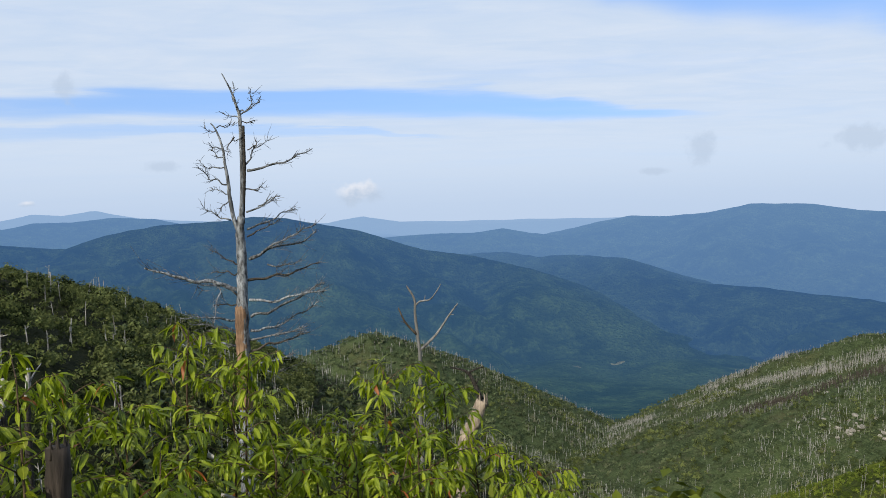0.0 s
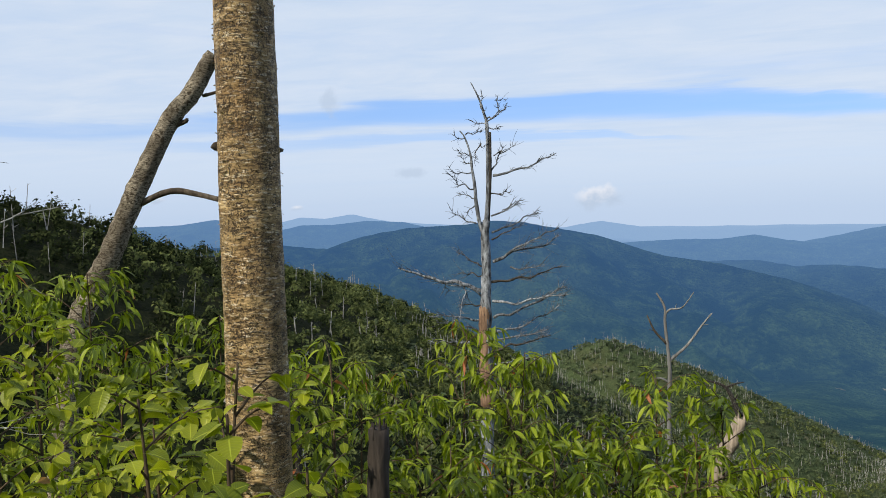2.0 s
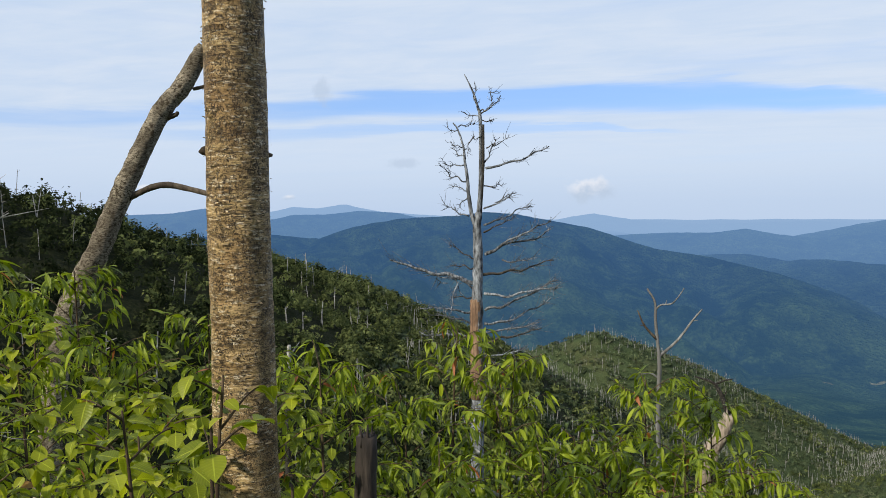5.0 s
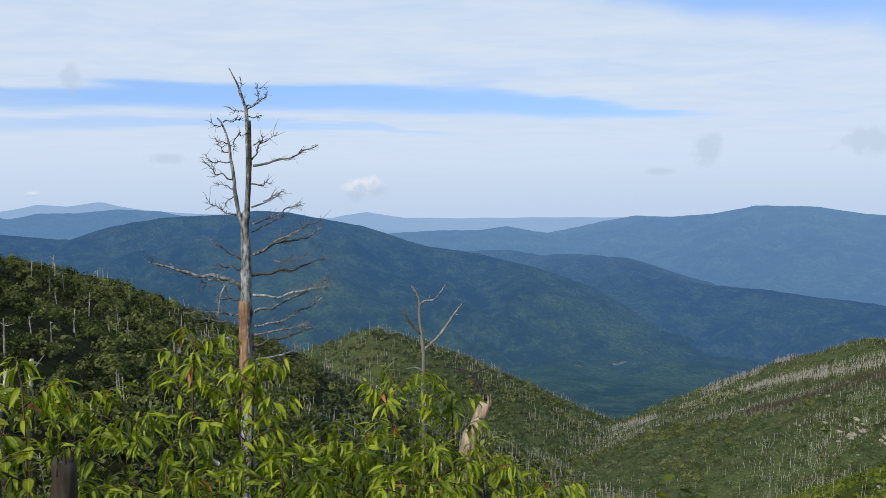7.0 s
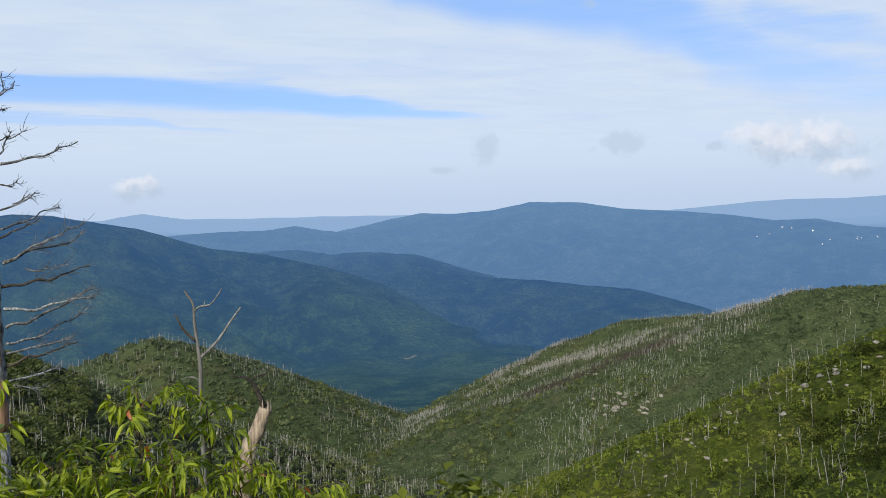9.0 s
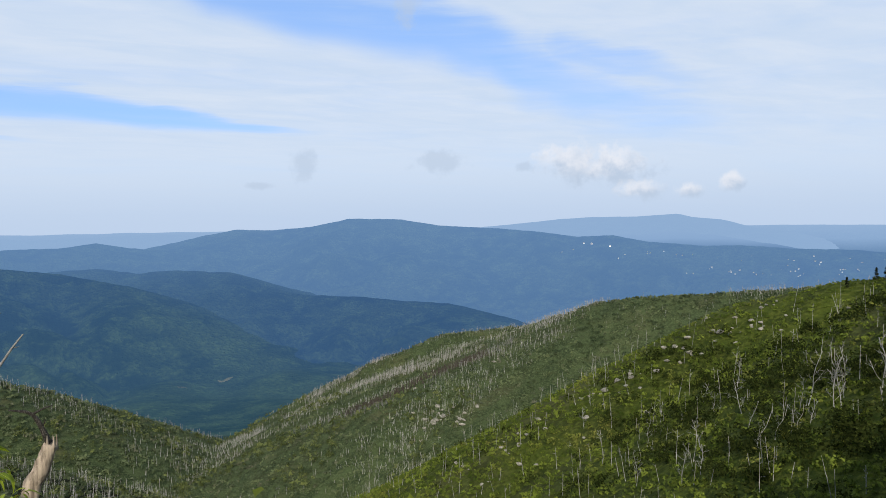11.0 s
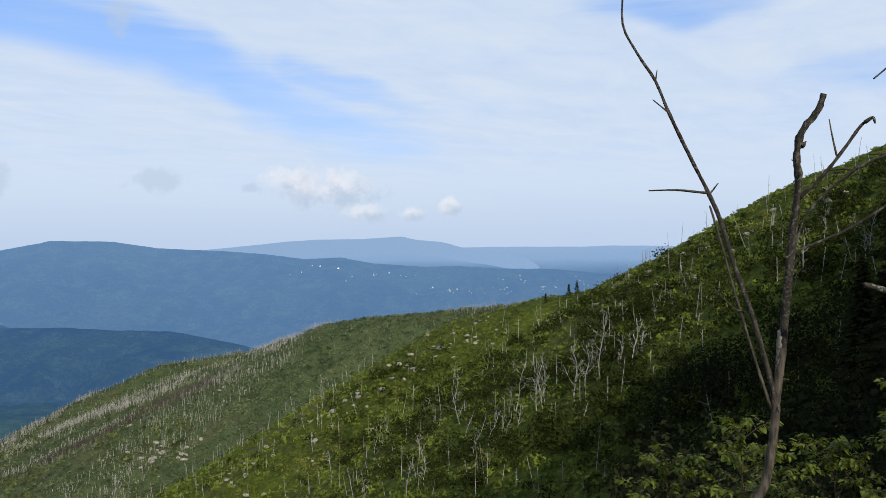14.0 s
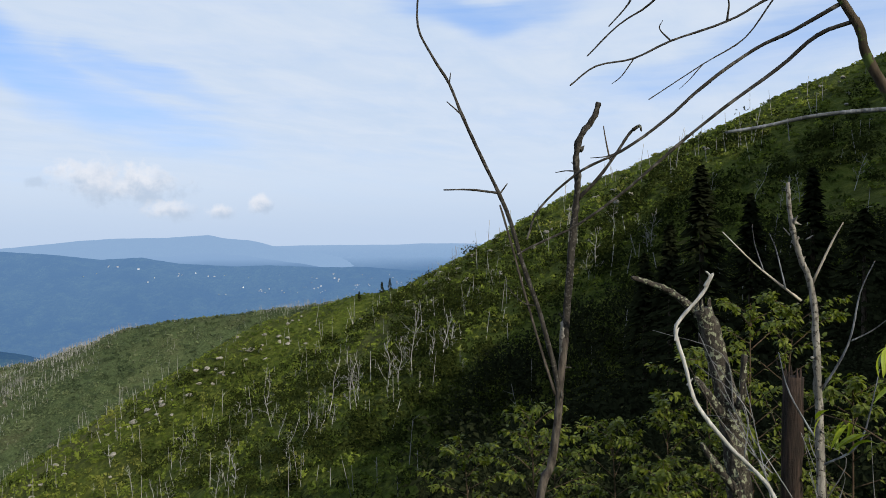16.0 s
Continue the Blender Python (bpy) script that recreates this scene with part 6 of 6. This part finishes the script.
knots(ob, ((2.15, -0.08, -0.53), (2.15, -0.03, -0.42), (2.13, 0.08, -0.29), (2.13, 0.12, -0.15), (2.14, 0.07, -0.07)), wb, 0.0055, 6, M_WHITE, 333)
part("twig", limb(local(((2.14, 0.065, -0.055), (2.14, 0.055, -0.035), (2.14, 0.062, -0.025)), wb), 0.004, 0.002, 5, 0, 331), M_WHITE, ob)

ab = (4.65, -0.15, floor_at(4.65, -0.15) - 0.1)
ob = thing("pale_snag", ab, "pale barkless dead sapling with brittle twigs", "dead tree")
part("stem", limb(local((ab, (4.65, -0.14, -1.36), (4.65, -0.13, -0.92), (4.65, -0.12, -0.62), (4.65, -0.10, -0.26), (4.65, -0.04, -0.07), (4.65, 0.0, 0.12), (4.65, 0.01, 0.28)), ab), 0.023, 0.009, 12, 0.14, 340, 8, True), M_LICHENPALE, ob)
knots(ob, ((4.65, -0.14, -1.36), (4.65, -0.13, -0.92), (4.65, -0.12, -0.62), (4.65, -0.10, -0.26), (4.65, -0.04, -0.07), (4.65, 0.01, 0.26)), ab, 0.018, 14, M_LICHENPALE, 350)
rng = np.random.default_rng(341)
for k, (pts, r) in enumerate(((((4.65, -0.05, -0.30), (4.64, 0.15, -0.13), (4.63, 0.31, 0.04)), 0.010), (((4.65, -0.10, -0.21), (4.65, -0.18, -0.02), (4.65, -0.23, 0.08)), 0.010),
                              (((4.64, 0.12, -0.15), (4.63, 0.16, -0.02), (4.62, 0.17, 0.08)), 0.005), (((4.64, 0.02, -0.24), (4.6, 0.06, -0.05), (4.6, 0.09, 0.03)), 0.006),
                              (((4.65, -0.13, -0.75), (4.6, -0.25, -0.5), (4.6, -0.3, -0.25), (4.6, -0.36, -0.1)), 0.009), (((4.6, -0.26, -0.48), (4.62, -0.36, -0.42), (4.6, -0.45, -0.33)), 0.006),
                              (((4.65, -0.13, -1.0), (4.6, 0.0, -0.75), (4.6, 0.05, -0.55)), 0.008), (((4.65, -0.14, -1.1), (4.58, -0.3, -0.95), (4.58, -0.38, -0.6)), 0.009), (((4.66, -0.07, 0.0), (4.66, -0.10, 0.02)), 0.006),
                              (((4.65, 0.0, 0.02), (4.64, 0.03, 0.06)), 0.006))):
    part("twig", limb(local(pts, ab), r * 0.7, r * 0.25, 6, 0.06, 342 + k), M_SNAG if k > 1 else M_PALE, ob)
splintered(((5.35, 0.02, floor_at(5.35, 0.02) - 0.1), (5.35, 0.02, -1.63), (5.35, 0.01, -0.80)), 0.068, 0.054, M_REDROT, "rotten_stump", "rotting reddish-brown standing stump", "stump", 360, 7, 0.06)

# branches of a tree that hang in from above
ob = thing("overhanging_tree", (1.73, -0.42, floor_at(1.73, -0.42) - 0.1), "bent mossy dead tree with long bare twigs", "dead tree")
ob_base = tuple(ob.location)
part("trunk", limb(local((ob_base, (1.73, -0.42, -0.9), (1.72, -0.36, -0.2), (1.71, -0.28, 0.12), (1.70, -0.24, 0.20), (1.70, -0.20, 0.28), (1.70, -0.19, 0.32), (1.70, -0.17, 0.36), (1.70, -0.13, 0.43), (1.69, -0.08, 0.53)), ob_base), 0.0085, 0.004, 10, 0.08, 370, 5), M_MOSS, ob, "moss-dotted bent trunk")
for k, (pts, r) in enumerate((
        (((1.70, -0.17, 0.36), (1.70, -0.11, 0.33), (1.70, -0.06, 0.31), (1.66, 0.0, 0.26), (1.63, 0.05, 0.21), (1.60, 0.10, 0.17), (1.56, 0.15, 0.14), (1.51, 0.19, 0.09), (1.49, 0.20, 0.05)), 0.0052),
        (((1.70, -0.19, 0.335), (1.70, -0.14, 0.32), (1.70, -0.09, 0.28), (1.66, -0.03, 0.23), (1.64, 0.03, 0.18), (1.60, 0.09, 0.12), (1.56, 0.15, 0.07), (1.51, 0.20, 0.04), (1.48, 0.21, 0.03)), 0.0050),
        (((1.69, -0.10, 0.50), (1.5, -0.15, 0.40), (1.40, -0.12, 0.31), (1.39, -0.09, 0.29), (1.37, -0.06, 0.27), (1.34, -0.01, 0.25), (1.31, 0.02, 0.23), (1.28, 0.05, 0.22), (1.26, 0.07, 0.20)), 0.0030),
        (((1.69, -0.09, 0.52), (1.52, -0.13, 0.42), (1.45, -0.12, 0.33), (1.45, -0.10, 0.31), (1.45, -0.07, 0.27), (1.42, -0.03, 0.24), (1.38, 0.02, 0.20)), 0.0022),
        (((1.69, -0.08, 0.53), (1.45, -0.05, 0.42), (1.34, -0.02, 0.32), (1.34, 0.01, 0.29), (1.33, 0.04, 0.27), (1.32, 0.07, 0.24)), 0.0028),
        (((1.69, -0.08, 0.53), (1.42, 0.0, 0.40), (1.33, 0.02, 0.31), (1.33, 0.03, 0.29), (1.33, 0.05, 0.27)), 0.0028),
        (((1.34, -0.01, 0.25), (1.335, 0.0, 0.262), (1.335, -0.003, 0.27)), 0.0014), (((1.31, 0.02, 0.23), (1.30, 0.03, 0.212), (1.30, 0.04, 0.205)), 0.0013),
        (((1.42, -0.03, 0.24), (1.40, -0.02, 0.222), (1.39, -0.01, 0.21)), 0.0012), (((1.37, -0.06, 0.27), (1.368, -0.062, 0.288), (1.36, -0.06, 0.292)), 0.002),
        (((1.56, 0.15, 0.14), (1.555, 0.165, 0.142), (1.55, 0.18, 0.14)), 0.002), (((1.60, 0.10, 0.17), (1.59, 0.12, 0.162), (1.58, 0.14, 0.16)), 0.002))):
    part("twig", limb(local(pts, ob_base), r * 0.58, r * 0.25, 6, 0.1, 371 + k), M_BLACKBARK_SHADED, ob)
gb = (2.74, -0.55, floor_at(2.74, -0.55) - 0.05)
ob = thing("drooping_branch", gb, "drooping dead branch of a shrub", "dead branch")
part("stem", limb(local((gb, (2.75, -0.6, -0.5), (2.75, -0.56, 0.1), (2.74, -0.42, 0.33), (2.74, -0.32, 0.35), (2.75, -0.14, 0.35), (2.75, 0.0, 0.33), (2.74, 0.09, 0.32)), gb), 0.009, 0.004, 8, 0.06, 390), M_SNAG, ob)

# leafless thin shrub between the dead stems
sb = (4.40, -0.42, floor_at(4.40, -0.42))
ob = thing("dead_shrub", sb, "leafless shrub of thin grey twigs", "dead shrub")
rng = np.random.default_rng(395)
for k in range(16):
    a = rng.uniform(0, 6.28)
    h = rng.uniform(1.1, 2.0)
    d = np.array([math.cos(a) * 0.25, math.sin(a) * 0.45, 1.0])
    p0 = np.array([math.cos(a) * 0.05, math.sin(a) * 0.08, 0])
    p1 = p0 + d * h * 0.5 + rng.normal(0, 0.05, 3)
    p2 = p0 + d * h + rng.normal(0, 0.08, 3)
    part("twig", limb((p0, p1, p2), 0.0055, 0.0016, 5, 0.08, 396 + k), M_GREYSTEM if k % 3 else M_DARKWOOD, ob)
    for j in range(2):
        q = p1 + (p2 - p1) * rng.uniform(0.1, 0.7)
        part("twig", limb((q, q + d * h * 0.12 + rng.normal(0, 0.07, 3), q + d * h * 0.22 + rng.normal(0, 0.12, 3)), 0.003, 0.001, 4, 0, 420 + k), M_GREYSTEM, ob)
